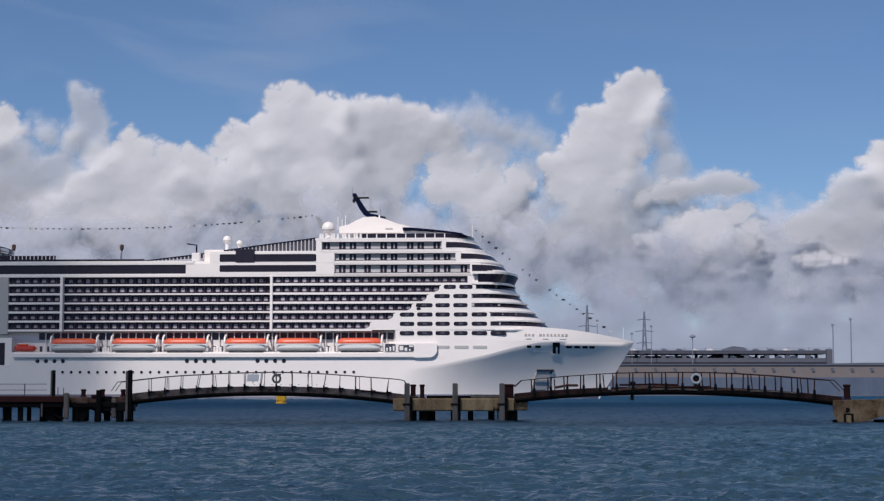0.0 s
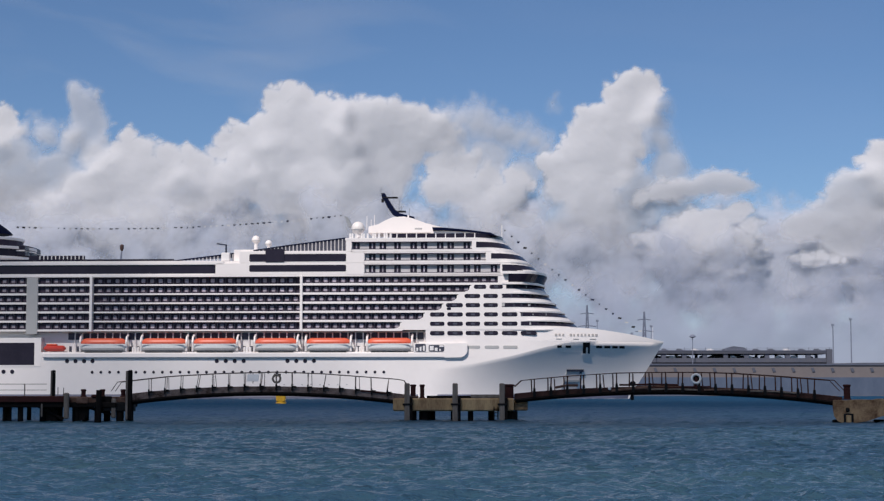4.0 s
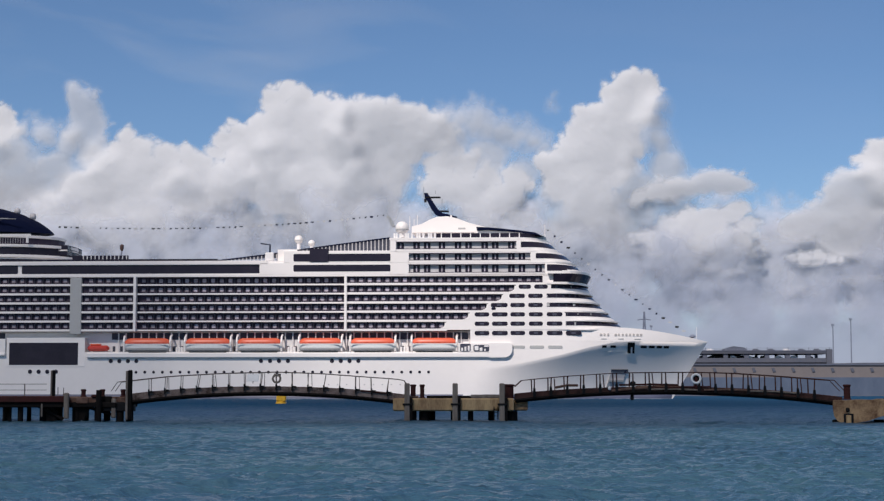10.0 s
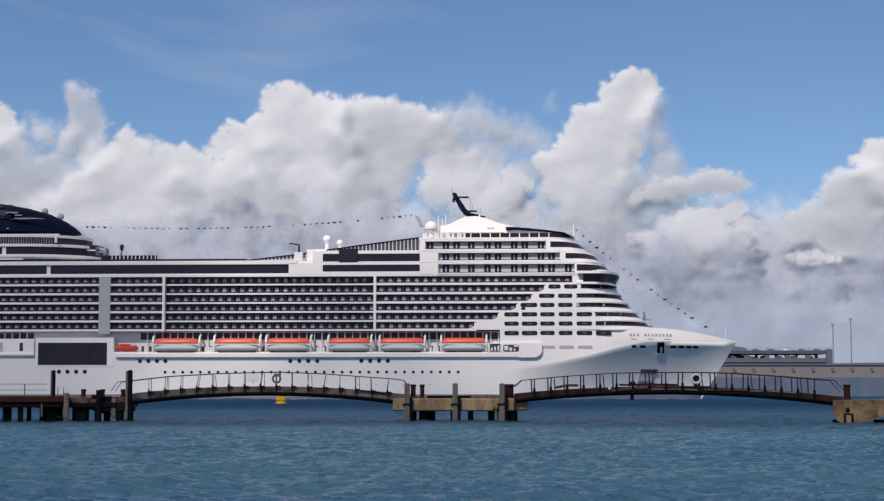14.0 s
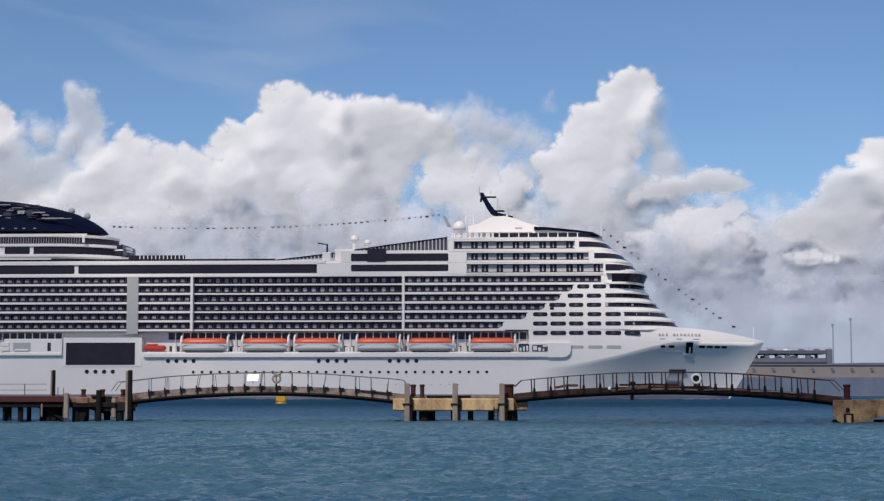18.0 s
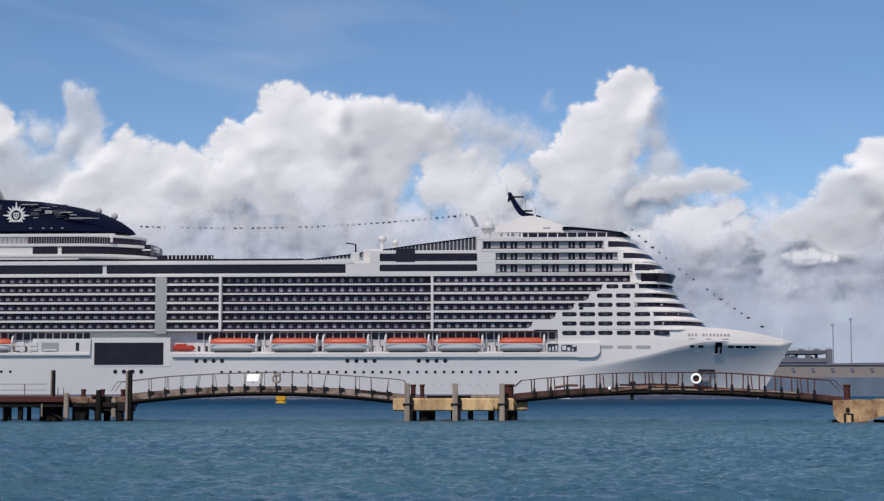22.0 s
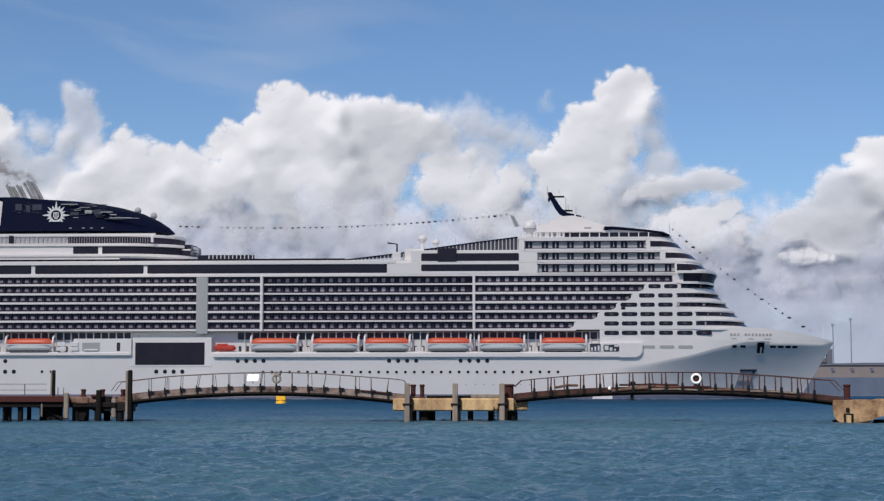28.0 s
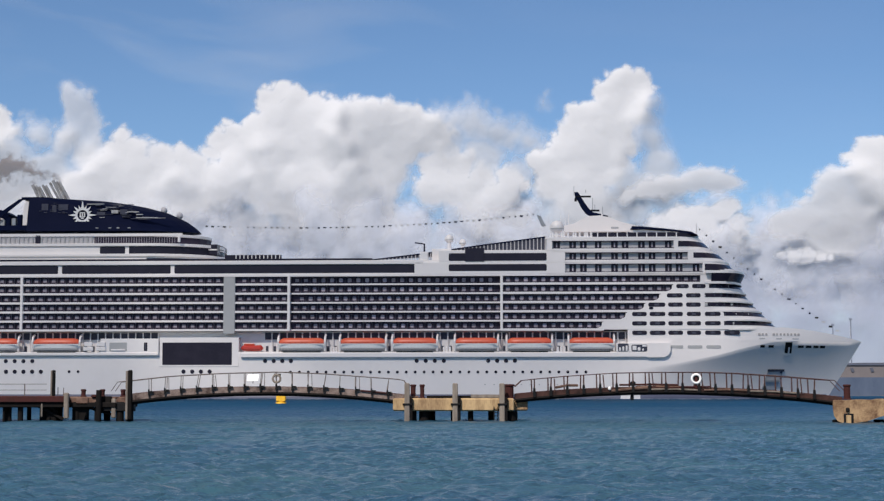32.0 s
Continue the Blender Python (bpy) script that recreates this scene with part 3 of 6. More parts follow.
# each cloud, and how far it drifts from start to end
CLOUDS = [
    (cloud(WEST, "long bank of white cumulus heaps with grey folds"), (-18, -1)),
    (cloud(TOWER, "leaning tower of bright white cumulus with a grey flank", y=4115), (-26, 6)),
    (cloud(EAST, "flat grey and low bright cumulus over the docks", y=4095, fall=1.2, rolls=1.2, calm=1.5, flat=1.4), (-36, 8)),
    (cloud(STREAKS, "thin pale streaks of cloud low over the docks", y=4048, fall=3, rolls=0.25, calm=1.5, flat=3.0), (-34, 6)),
    (cirrus(), (-10, 0)),
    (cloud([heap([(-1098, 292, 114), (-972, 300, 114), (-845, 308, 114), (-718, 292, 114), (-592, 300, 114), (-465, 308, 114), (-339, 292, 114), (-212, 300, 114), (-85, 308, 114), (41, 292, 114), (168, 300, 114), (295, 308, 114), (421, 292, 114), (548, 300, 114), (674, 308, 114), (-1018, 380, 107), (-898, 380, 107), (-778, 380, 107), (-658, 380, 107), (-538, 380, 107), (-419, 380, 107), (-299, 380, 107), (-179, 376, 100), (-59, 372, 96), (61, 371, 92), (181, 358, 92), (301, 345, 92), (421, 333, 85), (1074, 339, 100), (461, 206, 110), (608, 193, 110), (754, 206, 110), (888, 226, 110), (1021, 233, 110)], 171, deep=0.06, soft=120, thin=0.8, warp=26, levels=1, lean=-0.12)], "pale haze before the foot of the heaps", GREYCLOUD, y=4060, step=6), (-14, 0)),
    (cloud([heap([(-1146, 346, 228), (-954, 346, 228), (-761, 356, 190), (-528, 370, 190), (-308, 377, 190), (-170, 367, 152), (-62, 360, 130), (63, 377, 114), (201, 362, 171), (379, 329, 190), (572, 318, 180), (736, 304, 180), (888, 318, 180), (1052, 324, 209)], 131, deep=0.1, soft=90, thin=0.97, warp=30, levels=1, ragged=0.25, lean=-0.15)], "cloud bank behind the bright heaps, its shade in the grey colour", GREYCLOUD, y=4185, step=7), (-14, 0)),
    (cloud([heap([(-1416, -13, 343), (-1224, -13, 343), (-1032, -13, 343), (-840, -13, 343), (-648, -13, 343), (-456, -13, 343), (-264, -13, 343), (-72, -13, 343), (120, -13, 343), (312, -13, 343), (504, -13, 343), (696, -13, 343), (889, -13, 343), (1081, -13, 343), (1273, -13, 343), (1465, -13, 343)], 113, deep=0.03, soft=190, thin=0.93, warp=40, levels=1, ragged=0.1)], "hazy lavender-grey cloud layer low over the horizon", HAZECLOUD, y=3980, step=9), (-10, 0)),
]
# unseen thin cumulus, added to shade the harbour: its plan, x and y, at the start
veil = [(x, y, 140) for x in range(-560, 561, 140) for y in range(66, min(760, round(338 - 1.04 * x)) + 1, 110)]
# small unseen piece, added to shade the ship's stern at the start
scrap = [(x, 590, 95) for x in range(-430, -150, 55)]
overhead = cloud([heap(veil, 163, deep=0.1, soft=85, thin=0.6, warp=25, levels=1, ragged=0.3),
                  heap(scrap, 167, deep=0.1, soft=45, thin=0.75, warp=15, levels=1, ragged=0.3)], "unseen thin cumulus added between sun and harbour for its shade", y=0.0, step=10)
# second unseen cloud, added to deepen the shade on the jetty
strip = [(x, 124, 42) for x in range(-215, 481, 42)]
wisp = cloud([heap(strip, 165, deep=0.1, soft=26, thin=0.66, warp=6, levels=1, ragged=0.3)], "unseen narrow cloud strip added to shade the jetty", y=0.0, step=6)
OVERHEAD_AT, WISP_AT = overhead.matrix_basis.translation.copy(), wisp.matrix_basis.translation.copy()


# ---- the cruise ship; x = 0 at the long white post amidships, z = 0 at the waterline ----
ship = thing("cruise_ship", "white cruise ship with navy funnel and orange lifeboats under way", "cruise ship")
HB = 21.0
BOW = 116.35
LEAN = 0.05  # of the bow bulwark, inboard


def stem(z):
    return BOW - 11.5 * (1 - max(-3.0, z) / 18.5)


def knuckle(u):
    """Height of the line at which the flared bow turns into the upright upper side."""
    return float(np.interp(u, [30, 40, 55, 68, 77, 85, 92], [7.6, 8.9, 10.9, 13.7, 16.2, 17.9, 18.3]))


def half_breadth(u, z):
    """The sides stand upright above the knuckle; below it the bow flares out from a fine waterline."""
    full = 20.85
    if u < -185:
        full *= 1 - 0.12 * ((-185 - u) / 32) ** 2
    if u <= 20:
        return full - 1.3 * (1 - max(z, -3) / 12.5) * min(1.0, max(0.0, (40 - u) / 30)) * 0.5 if z < 12.5 else full
    end = stem(z)
    deck = full * (1 - min(1.0, max(0.0, (u - 65) / (end - 65))) ** 2.3)
    fine = full * (1 - min(1.0, max(0.0, (u - 42) / (end - 42))) ** 1.1)
    q = min(1.0, max(0.0, (z + 3) / (knuckle(u) + 3)))
    lower = 0.65 * (1 - max(z, -3) / 12.5) * min(1.0, max(0.0, (40 - u) / 30)) if z < 12.5 else 0.0
    return max(0.0, fine + (deck - fine) * q ** 1.9 - lower)


def hull():
    s = Shape()
    rows = []
    us = [-217, -212, -200, -185] + list(range(-170, 40, 10)) + [39.6] + [40 + 74.8 * (i / 40) for i in range(40)] + [None]
    for side in (-1, 1):
        grid = []
        for u in us:
            fore = u is None or u >= 40
            row = []
            for k, q in enumerate((-7, -3, 0, 0.2, 0.4, 0.55, 0.7, 0.82, 0.92, 1.0, 1.06, 1.3, 1.6, 2.0)):
                zk = knuckle(40 if u is None else u) if u is not None else 18.2
                top = 18.3 if fore else 14.99
                if k < 3:
                    z = q
                elif q <= 1:
                    z = zk * q
                else:
                    z = zk + (top - zk) * (q - 1)
                x = stem(z) if u is None else min(u, stem(z))
                if u is not None and fore:
                    # the stations lean forward towards the stem
                    x = 40 + (stem(z) - 40) * (u - 40) / 74.8
                    if k >= 3:
                        zk = knuckle(x)
                        z = zk * q if q <= 1 else zk + (top - zk) * (q - 1)
                        x = 40 + (stem(z) - 40) * (u - 40) / 74.8
                row.append((x, side * half_breadth(x, z) if u is not None else 0.0, z))
            grid.append(row)
        n = len(grid[0])
        v = [p for r in grid for p in r]
        f = [(i * n + j, (i + 1) * n + j, (i + 1) * n + j + 1, i * n + j + 1) for i in range(len(grid) - 1) for j in range(n - 1)]
        s.add(v, f)
        rows.append([i * n + n - 1 + (len(s.v) - len(v)) for i in range(len(grid))])
    a, b = rows
    m = len(a)
    s.add([s.v[i] for i in a + b], [(i, i + 1, m + i + 1, m + i) for i in range(m - 1)])
    k = len(us) * n
    s.f += [(j, j + 1, k + j + 1, k + j) for j in range(n - 1)]
    return s


def whaleback():
    """The rounded bulwark over the knuckle, leaning inboard towards the stem."""
    s = Shape()
    tops = []
    for side in (-1, 1):
        grid = []
        for i in range(31):
            x = 52 + (stem(18.3) - 52) * i / 30
            y = side * half_breadth(x, 18.3) if i < 30 else 0.0
            k = min(1.0, max(0.0, (x - 62) / 50))
            top = 22.6 - 4.0 * max(0.0, (x - 88) / (BOW - 88)) ** 1.5
            grid.append([(x, y * (1 - LEAN * k * q ** 1.3), 18.32 + (top - 18.32) * q) for q in (0, 0.25, 0.5, 0.75, 1)])
        v = [p for r in grid for p in r]
        tops.append(len(s.v))
        s.add(v, [(i * 5 + j, (i + 1) * 5 + j, (i + 1) * 5 + j + 1, i * 5 + j + 1) for i in range(30) for j in range(4)])
    a, b = tops
    deck = Shape().add(s.v, [(a + i * 5 + 4, a + i * 5 + 9, b + i * 5 + 9, b + i * 5 + 4) for i in range(30)] + [(a + j, a + j + 1, b + j + 1, b + j) for j in range(4)])
    return s, deck


part("hull", hull(), WHITE, ship, "white hull with flared bow", smooth=True)
side_shape, deck_shape = whaleback()
part("foredeck", deck_shape, WHITE2, ship)
part("bow_bulwark", side_shape, WHITE, ship, "white rounded bow bulwark above the knuckle", smooth=True)


def hull_belt(x0, x1, z0, z1, proud, n=40):
    """A strip that follows the near side of the hull."""
    v = []
    for i in range(n + 1):
        x = x0 + (x1 - x0) * i / n
        v += [(min(x, stem(z)), -half_breadth(min(x, stem(z)), z) - d, z) for z in (z0, z1) for d in (proud, -0.2)]
    f = [(0, 1, 3, 2), (4 * n, 4 * n + 2, 4 * n + 3, 4 * n + 1)]
    for k in range(n):
        a = 4 * k
        f += [(a, a + 2, a + 6, a + 4), (a + 2, a + 3, a + 7, a + 6), (a + 3, a + 1, a + 5, a + 7), (a + 1, a, a + 4, a + 5)]
    return Shape().add(v, f)


part("waterline_band", hull_belt(-200, BOW - 11.6, -1.0, 1.5, 0.06), BANDBLUE, ship, "dark blue-grey band at the waterline", smooth=True)
part("wash", hull_belt(-200, BOW - 10.5, -0.5, 0.12, 0.7), FOAM, ship, "thin white wash along the waterline")


def outline(back, front, b, depth, n=14):
    """Plan of a deck tier: straight sides, a rounded front. Counter-clockwise."""
    pts = [(back, -b)]
    for i in range(n + 1):
        a = -math.pi / 2 + math.pi * i / n
        pts.append((front - depth + depth * math.cos(a), b * math.sin(a)))
    pts.append((back, b))
    return pts


def band(back, front, b, depth, z0, z1, thick=0.12, n=14, rake=0.0, lean=0.0):
    """A strip that follows the plan of a tier from its side round the front to the other side; rake: how far its top stands back, lean: inboard."""
    v = []
    for t in (0, thick):
        for z, r, w in ((z0, 0.0, 0.0), (z1, rake, lean)):
            v += [(x, y, z) for x, y in outline(back, front - t - r, b - t - w, depth, n)]
    m = n + 3
    f = []
    for k in range(m - 1):
        f += [(k, k + 1, m + k + 1, m + k), (2 * m + k + 1, 2 * m + k, 3 * m + k, 3 * m + k + 1),
              (m + k, m + k + 1, 3 * m + k + 1, 3 * m + k), (k + 1, k, 2 * m + k, 2 * m + k + 1)]
    f += [(0, m, 3 * m, 2 * m), (m - 1, 3 * m - 1, 4 * m - 1, 2 * m - 1)]
    return Shape().add(v, f)


STERN = -205.0
# floors of the balcony decks, and where balconies end and where the rounded front stands, from below
FLOORS = [21.91, 24.77, 27.70, 30.61, 33.53, 36.47, 39.35]
ENDS = [32.06, 39.50, 45.34, 50.11, 54.17, 62.63]
DEPTHS = [16.5, 14.5, 15.5, 13.5, 11.0, 9.5]
FRONTS = [88.87, 86.00, 82.95, 80.08, 77.74, 76.32]
POST_MID, POST_AFT, POST_FAR, COLUMN = 0.0, -67.79, -154.14, -86.88
part("lower_house", Shape().prism(outline(STERN, 90.28, 17.4, 30), 13.5, FLOORS[0] - 0.4), WHITE2, ship, "recessed promenade wall behind the lifeboats")
for i in range(6):
    z0, z1 = FLOORS[i], FLOORS[i + 1]
    for a, b, y in ((STERN, POST_AFT, 19.8), (POST_AFT, POST_MID, 18.6), (POST_MID, ENDS[i] + 2, 19.8)):
        part("cabin_wall", Shape().box(a, b, -y, y, z0 + 0.01, z1 - 0.01), CABIN, ship, "dark glazed cabin fronts")
    low, high = FRONTS[i] + 0.9, (FRONTS[i + 1] if i < 5 else FRONTS[5] - 1.2) + 0.6
    part("front_house", Shape().loft(outline(ENDS[i], low, HB, DEPTHS[i]), z0 - 0.02, outline(ENDS[i], high, HB, DEPTHS[i]), z1 + 0.02), WHITE, ship, "white raked front of the house")
    part("front_lip", Shape().prism(outline(FRONTS[i] - DEPTHS[i] - 1, low + 0.5, HB + 0.05, DEPTHS[i]), z0 - 0.25, z0 + 0.3, 0.05), WHITE, ship)
    # slab edge and rail, in three bays; the long middle bay is set back
    for a, b, y, e in ((STERN, POST_AFT, HB, 0.33), (POST_AFT, POST_MID, HB - 0.95, 0.25), (POST_MID, ENDS[i], HB, 0.36)):
        part("balcony_edge", Shape().box(a, b + 0.2, -y - 0.012, -y + 0.35, z0 - e, z0 + e), WHITE, ship)
        part("deck_slab", Shape().box(a, b, -y + 0.35, y - 0.35, z0 - 0.2, z0), WHITE2, ship)
        part("balcony_edge", Shape().cbox(a, b, y - 0.35, y, z0 - e, z0 + e, 0.04), WHITE, ship)
for i in range(5):
    e, z = ENDS[i], FLOORS[i]
    part("balcony_cheek", Shape().extrude([(e - 2.2, z + 0.38), (e + 0.6, z + 0.38), (e + 0.6, z + 2.3), (e - 0.4, z + 2.3), (e - 0.6, z + 1.2), (e - 1.1, z + 0.75)], -HB - 0.02, -HB + 0.3), WHITE, ship, "white slanted end of the balcony row")
part("roof_edge", Shape().prism(outline(STERN, 75.97, HB, 10), FLOORS[6] - 0.38, FLOORS[6] + 0.32), WHITE, ship, "white edge over the cabin decks")
part("front_house", Shape().box(39.68, 55.58, -HB + 0.1, HB - 0.1, 13.18, FLOORS[0] + 0.02), WHITE, ship)
for x, w, d in ((POST_MID, 0.85, 0.25), (POST_AFT, 0.85, 0.25), (POST_FAR, 0.85, 0.25)):
    part("side_post", Shape().cbox(x - w / 2, x + w / 2, -HB - d, -19.0, FLOORS[0] - 0.4, FLOORS[6], 0.06), WHITE, ship)
part("stair_tower", Shape().cbox(COLUMN - 1.85, COLUMN + 1.85, -HB - 0.2, -19.0, FLOORS[0] - 1.2, FLOORS[6] - 0.5, 0.08), GREYSHIP, ship, "grey panelled stair tower")

# cabins: a pale curtain and a thin partition each
curtain_me = Shape().cbox(-0.62, 0.62, -0.06, 0.05, 0.75, 2.0, 0.2).mesh("curtain", CURTAIN)
wall_me = Shape().box(-0.05, 0.05, -0.3, 0.72, 0.0, 2.4).mesh("partition", SLATE)
far_curtains, far_walls = Shape(), Shape()
count = 0
for i in range(6):
    x = ENDS[i] - 1.6
    while x > -165:
        bay = POST_AFT < x < POST_MID
        front_y = -18.64 if bay else -19.84
        if abs(x - COLUMN) > 2.6 and abs(x - POST_MID) > 1.2 and abs(x - POST_AFT) > 1.2:
            if -62 < x < 40 and count < 300:
                part("curtain", curtain_me, CURTAIN, ship, at=Matrix.Translation((x, front_y, FLOORS[i])))
                part("partition", wall_me, SLATE, ship, at=Matrix.Translation((x + 1.4, front_y - 0.62, FLOORS[i] + 0.02)))
                count += 1
            else:
                far_curtains.box(x - 0.58, x + 0.58, front_y - 0.06, front_y + 0.05, FLOORS[i] + 0.9, FLOORS[i] + 1.85)
                far_walls.box(x + 1.35, x + 1.45, front_y - 0.8, front_y + 0.04, FLOORS[i], FLOORS[i] + 2.4)
        x -= 2.81
tagged(part("cabin_drapery", far_curtains, CURTAIN, ship), kind="stuff")
tagged(part("balcony_screening", far_walls, SLATE, ship), kind="stuff")


def slot(x0, x1, z0, z1, y=-HB, material=GLASS, name="window", label="", r=None):
    """A window with rounded ends, a hand's breadth proud of the wall."""
    r = r or (z1 - z0) * 0.4
    o = []
    for cx, cz, a0 in ((x1 - r, z1 - r, 0), (x0 + r, z1 - r, 90), (x0 + r, z0 + r, 180), (x1 - r, z0 + r, 270)):
        o += [(cx + r * math.cos(radians(a0 + a)), cz + r * math.sin(radians(a0 + a))) for a in (0, 30, 60, 90)]
    w = part(name, Shape().extrude(o, y - 0.05, y + 0.1), material, ship, label)
    if name == "window" and material is GLASS:
        c, k = (x0 + x1) / 2, (x1 - x0) * 0.14
        part("blind", Shape().box(c - k, c + k, y - 0.07, y - 0.04, z0 + 0.35, z1 - 0.3), SLATE, w)
    return w


def band_blinds(owner, back, front, b, depth, z0, z1, rake, seed):
    """Pale blinds and mullions here and there behind a band of windows that follows the plan of a tier."""
    r = random.Random(seed)
    low = outline(back, front + 0.04 - rake * 0.5, b + 0.04, depth, 40)
    run, want = 0.0, 1.4
    for k in range(9):
        run += math.dist(low[k], low[k + 1])
        if run < want:
            continue
        want = run + r.uniform(1.2, 2.6)
        p, q = Vector((*low[k], 0)), Vector((*low[k + 1], 0))
        t = (q - p).normalized()
        q = p + t * min((q - p).length, r.choice((0.3, 0.5, 0.9)))
        n = Vector((t.y, -t.x, 0)) * 0.04
        h0, h1 = z0 + 0.16, z1 - r.choice((0.12, 0.3, 0.5))
        v = [p, q, q, p]
        v = [(*(w + n * s).xy, z) for s in (-1, 1) for w, z in zip(v, (h0, h0, h1, h1))]
        part("blind", Shape().add(v, [(0, 1, 2, 3), (7, 6, 5, 4), (0, 4, 5, 1), (1, 5, 6, 2), (2, 6, 7, 3), (3, 7, 4, 0)]), r.choice((SLATE, GREYSHIP)), owner)


# windows in the white fore part
for row, (zc, cols, tail) in enumerate((
        (20.84, ((41.09, 45.69), (46.58, 51.52), (52.41, 56.99), (58.23, 62.63), (63.87, 68.80), (69.85, 74.78)), None),
        (23.79, ((41.09, 45.69), (46.58, 51.52), (52.41, 56.99), (58.23, 62.63), (63.87, 68.80)), 69.85),
        (26.73, ((41.09, 45.69), (46.58, 51.52), (52.41, 56.99), (58.23, 62.63), (63.87, 68.80)), 69.85),
        (29.68, ((46.22, 51.52), (52.41, 56.99), (58.05, 62.63)), 63.87),
        (32.58, ((52.05, 56.99), (58.05, 62.63)), 63.87),
        (35.50, ((55.05, 58.93), (59.99, 64.22)), 65.28))):
    for a, b in cols:
        slot(a, b, zc - 0.66, zc + 0.66, y=-20.88 if b > 54 and row == 0 else -HB)
    if tail:
        fr = FRONTS[row - 1]
        nx_ = FRONTS[row] if row < 6 else fr - 1.2
        step_ = (fr + 0.9 - nx_ - 0.6) / 2.9
        zb = FLOORS[row - 1]
        wb = part("window_band", band(tail, fr + 0.9 - step_ * (zc - 0.6 - zb) + 0.08, HB + 0.06, DEPTHS[row - 1], zc - 0.6, zc + 0.7, rake=step_ * 1.3), GLASS, ship, "dark windows wrapped round the front")
        band_blinds(wb, tail, fr + 0.9 - step_ * (zc - 0.6 - zb) + 0.08, HB + 0.06, DEPTHS[row - 1], zc - 0.6, zc + 0.7, step_ * 1.3, row)
for a, b in ((52.58, 56.99), (58.40, 62.99), (64.22, 68.80)):
    slot(a, b, 15.91, 16.87, material=GREYSHIP, y=-20.9)


slot(46.40, 47.81, 28.16, 28.97, name="port", r=0.35)

# bridge and the tiers above it
part("bridge_deck", Shape().prism(outline(63.87, 76.30, HB + 0.3, 9), 36.40, 37.11), WHITE, ship)
part("bridge_window", band(65.98, 77.22, HB + 1.0, 8, 37.02, 39.53, 1.2, rake=-1.3, lean=-0.9), GLASS, ship, "dark wrap-round bridge windows")
part("bridge_roof", Shape().prism(outline(64.22, 78.36, HB + 2.0, 9), 39.53, 40.34), WHITE, ship)
part("bridge_sill", Shape().prism(outline(65.28, 77.39, HB + 1.2, 9), 36.22, 36.93), WHITE, ship)
UPPER = [(39.35, 43.30, 14.31, 75.45, 20.18, 63.34, 64.04),
         (43.30, 46.89, 14.31, 71.84, 20.18, 58.76, 60.52),
         (46.89, 50.58, 14.31, 67.31, 16.09, 54.35, 55.76)]
DOORS = [17.51, 22.57, 25.95, 30.65, 35.78, 39.15, 44.28, 47.64, 52.76, 56.11, 61.40]
for z0, z1, back, front, w0, w1, tail in UPPER:
    part("upper_house", Shape().prism(outline(back, front - 2.2, HB - 1.2, 9), z0, z1), SHADEGREY, ship, "upper cabins set back behind balconies, their shade in the grey")
    part("upper_front", Shape().loft(outline(w1, front + 1.6, HB, 9), z0, outline(w1, front - 2.0, HB, 9), z1 - 0.05), WHITE, ship)
    part("front_lip", Shape().prism(outline(w1, front + 2.0, HB + 0.05, 9), z0 - 0.2, z0 + 0.25, 0.05), WHITE, ship)
    part("upper_side", Shape().box(back, w0, -HB, -HB + 2.4, z0, z1 - 0.05), WHITE, ship)
    part("upper_edge", Shape().cbox(w0 - 0.2, w1 + 0.2, -HB, -HB + 0.3, z0 - 0.3, z0 + 0.75, 0.04), WHITE, ship)
    part("upper_edge", Shape().cbox(w0 - 0.2, w1 + 0.2, -HB, -HB + 1.3, z1 - 0.6, z1 - 0.04, 0.04), WHITE, ship)
    part("window_band", band(tail, front + 0.45, HB + 0.06, 9, z0 + 1.15, z1 - 0.75, rake=1.7), GLASS, ship, "dark windows wrapped round the front")
    part("rail_and_shade_line", Shape().box(w0 - 0.1, w1 + 0.1, -HB - 0.03, -HB + 0.03, z0 + 0.66, z0 + 0.86), CABIN, ship)
    # dark line drawn in as the shadow under the slab edge
    part("rail_and_shade_line", Shape().box(w0 - 0.1, w1 + 0.1, -HB - 0.02, -HB + 0.1, z1 - 0.8, z1 - 0.62), CABIN, ship)
    for x in DOORS:
        if w0 + 0.8 < x < w1 - 0.8:
            d = part("balcony_door", Shape().cbox(x - 1.05, x + 1.05, -HB + 1.1, -HB + 1.3, z0 + 0.3, z1 - 0.75, 0.03), GLASS, ship)
            part("door_blind", Shape().box(x - 0.2, x + 0.2, -HB + 1.05, -HB + 1.1, z0 + 1.1, z1 - 1.1), CURTAIN, d)
# roof deck: glass screen, dark sun roof, white deckhouse under the mast
part("top_deck", Shape().prism(outline(13.95, 64.95, HB, 10), 50.58, 51.21), WHITE, ship)
part("glass_screen", band(28.87, 64.05, HB - 0.8, 10, 51.21, 52.65, 0.2), GLASS, ship, "tinted glass screen round the top deck")
blade = [(41.55, 54.93), (44.59, 54.87), (49.94, 54.38), (55.65, 53.75), (60.28, 53.11), (62.40, 52.03), (59.91, 52.57), (54.93, 53.24), (49.23, 53.84), (44.94, 54.02), (41.72, 54.02)]
part("sun_roof", Shape().extrude(blade, -HB + 4, HB - 4), NAVY, ship, "thin dark blue blade of the sun deck roof")
part("roof_wall", Shape().extrude([(41.05, 52.66), (59.65, 52.66), (53.94, 53.35), (45.00, 53.93), (41.06, 53.75)], -HB + 5, HB - 5), WHITE, ship)
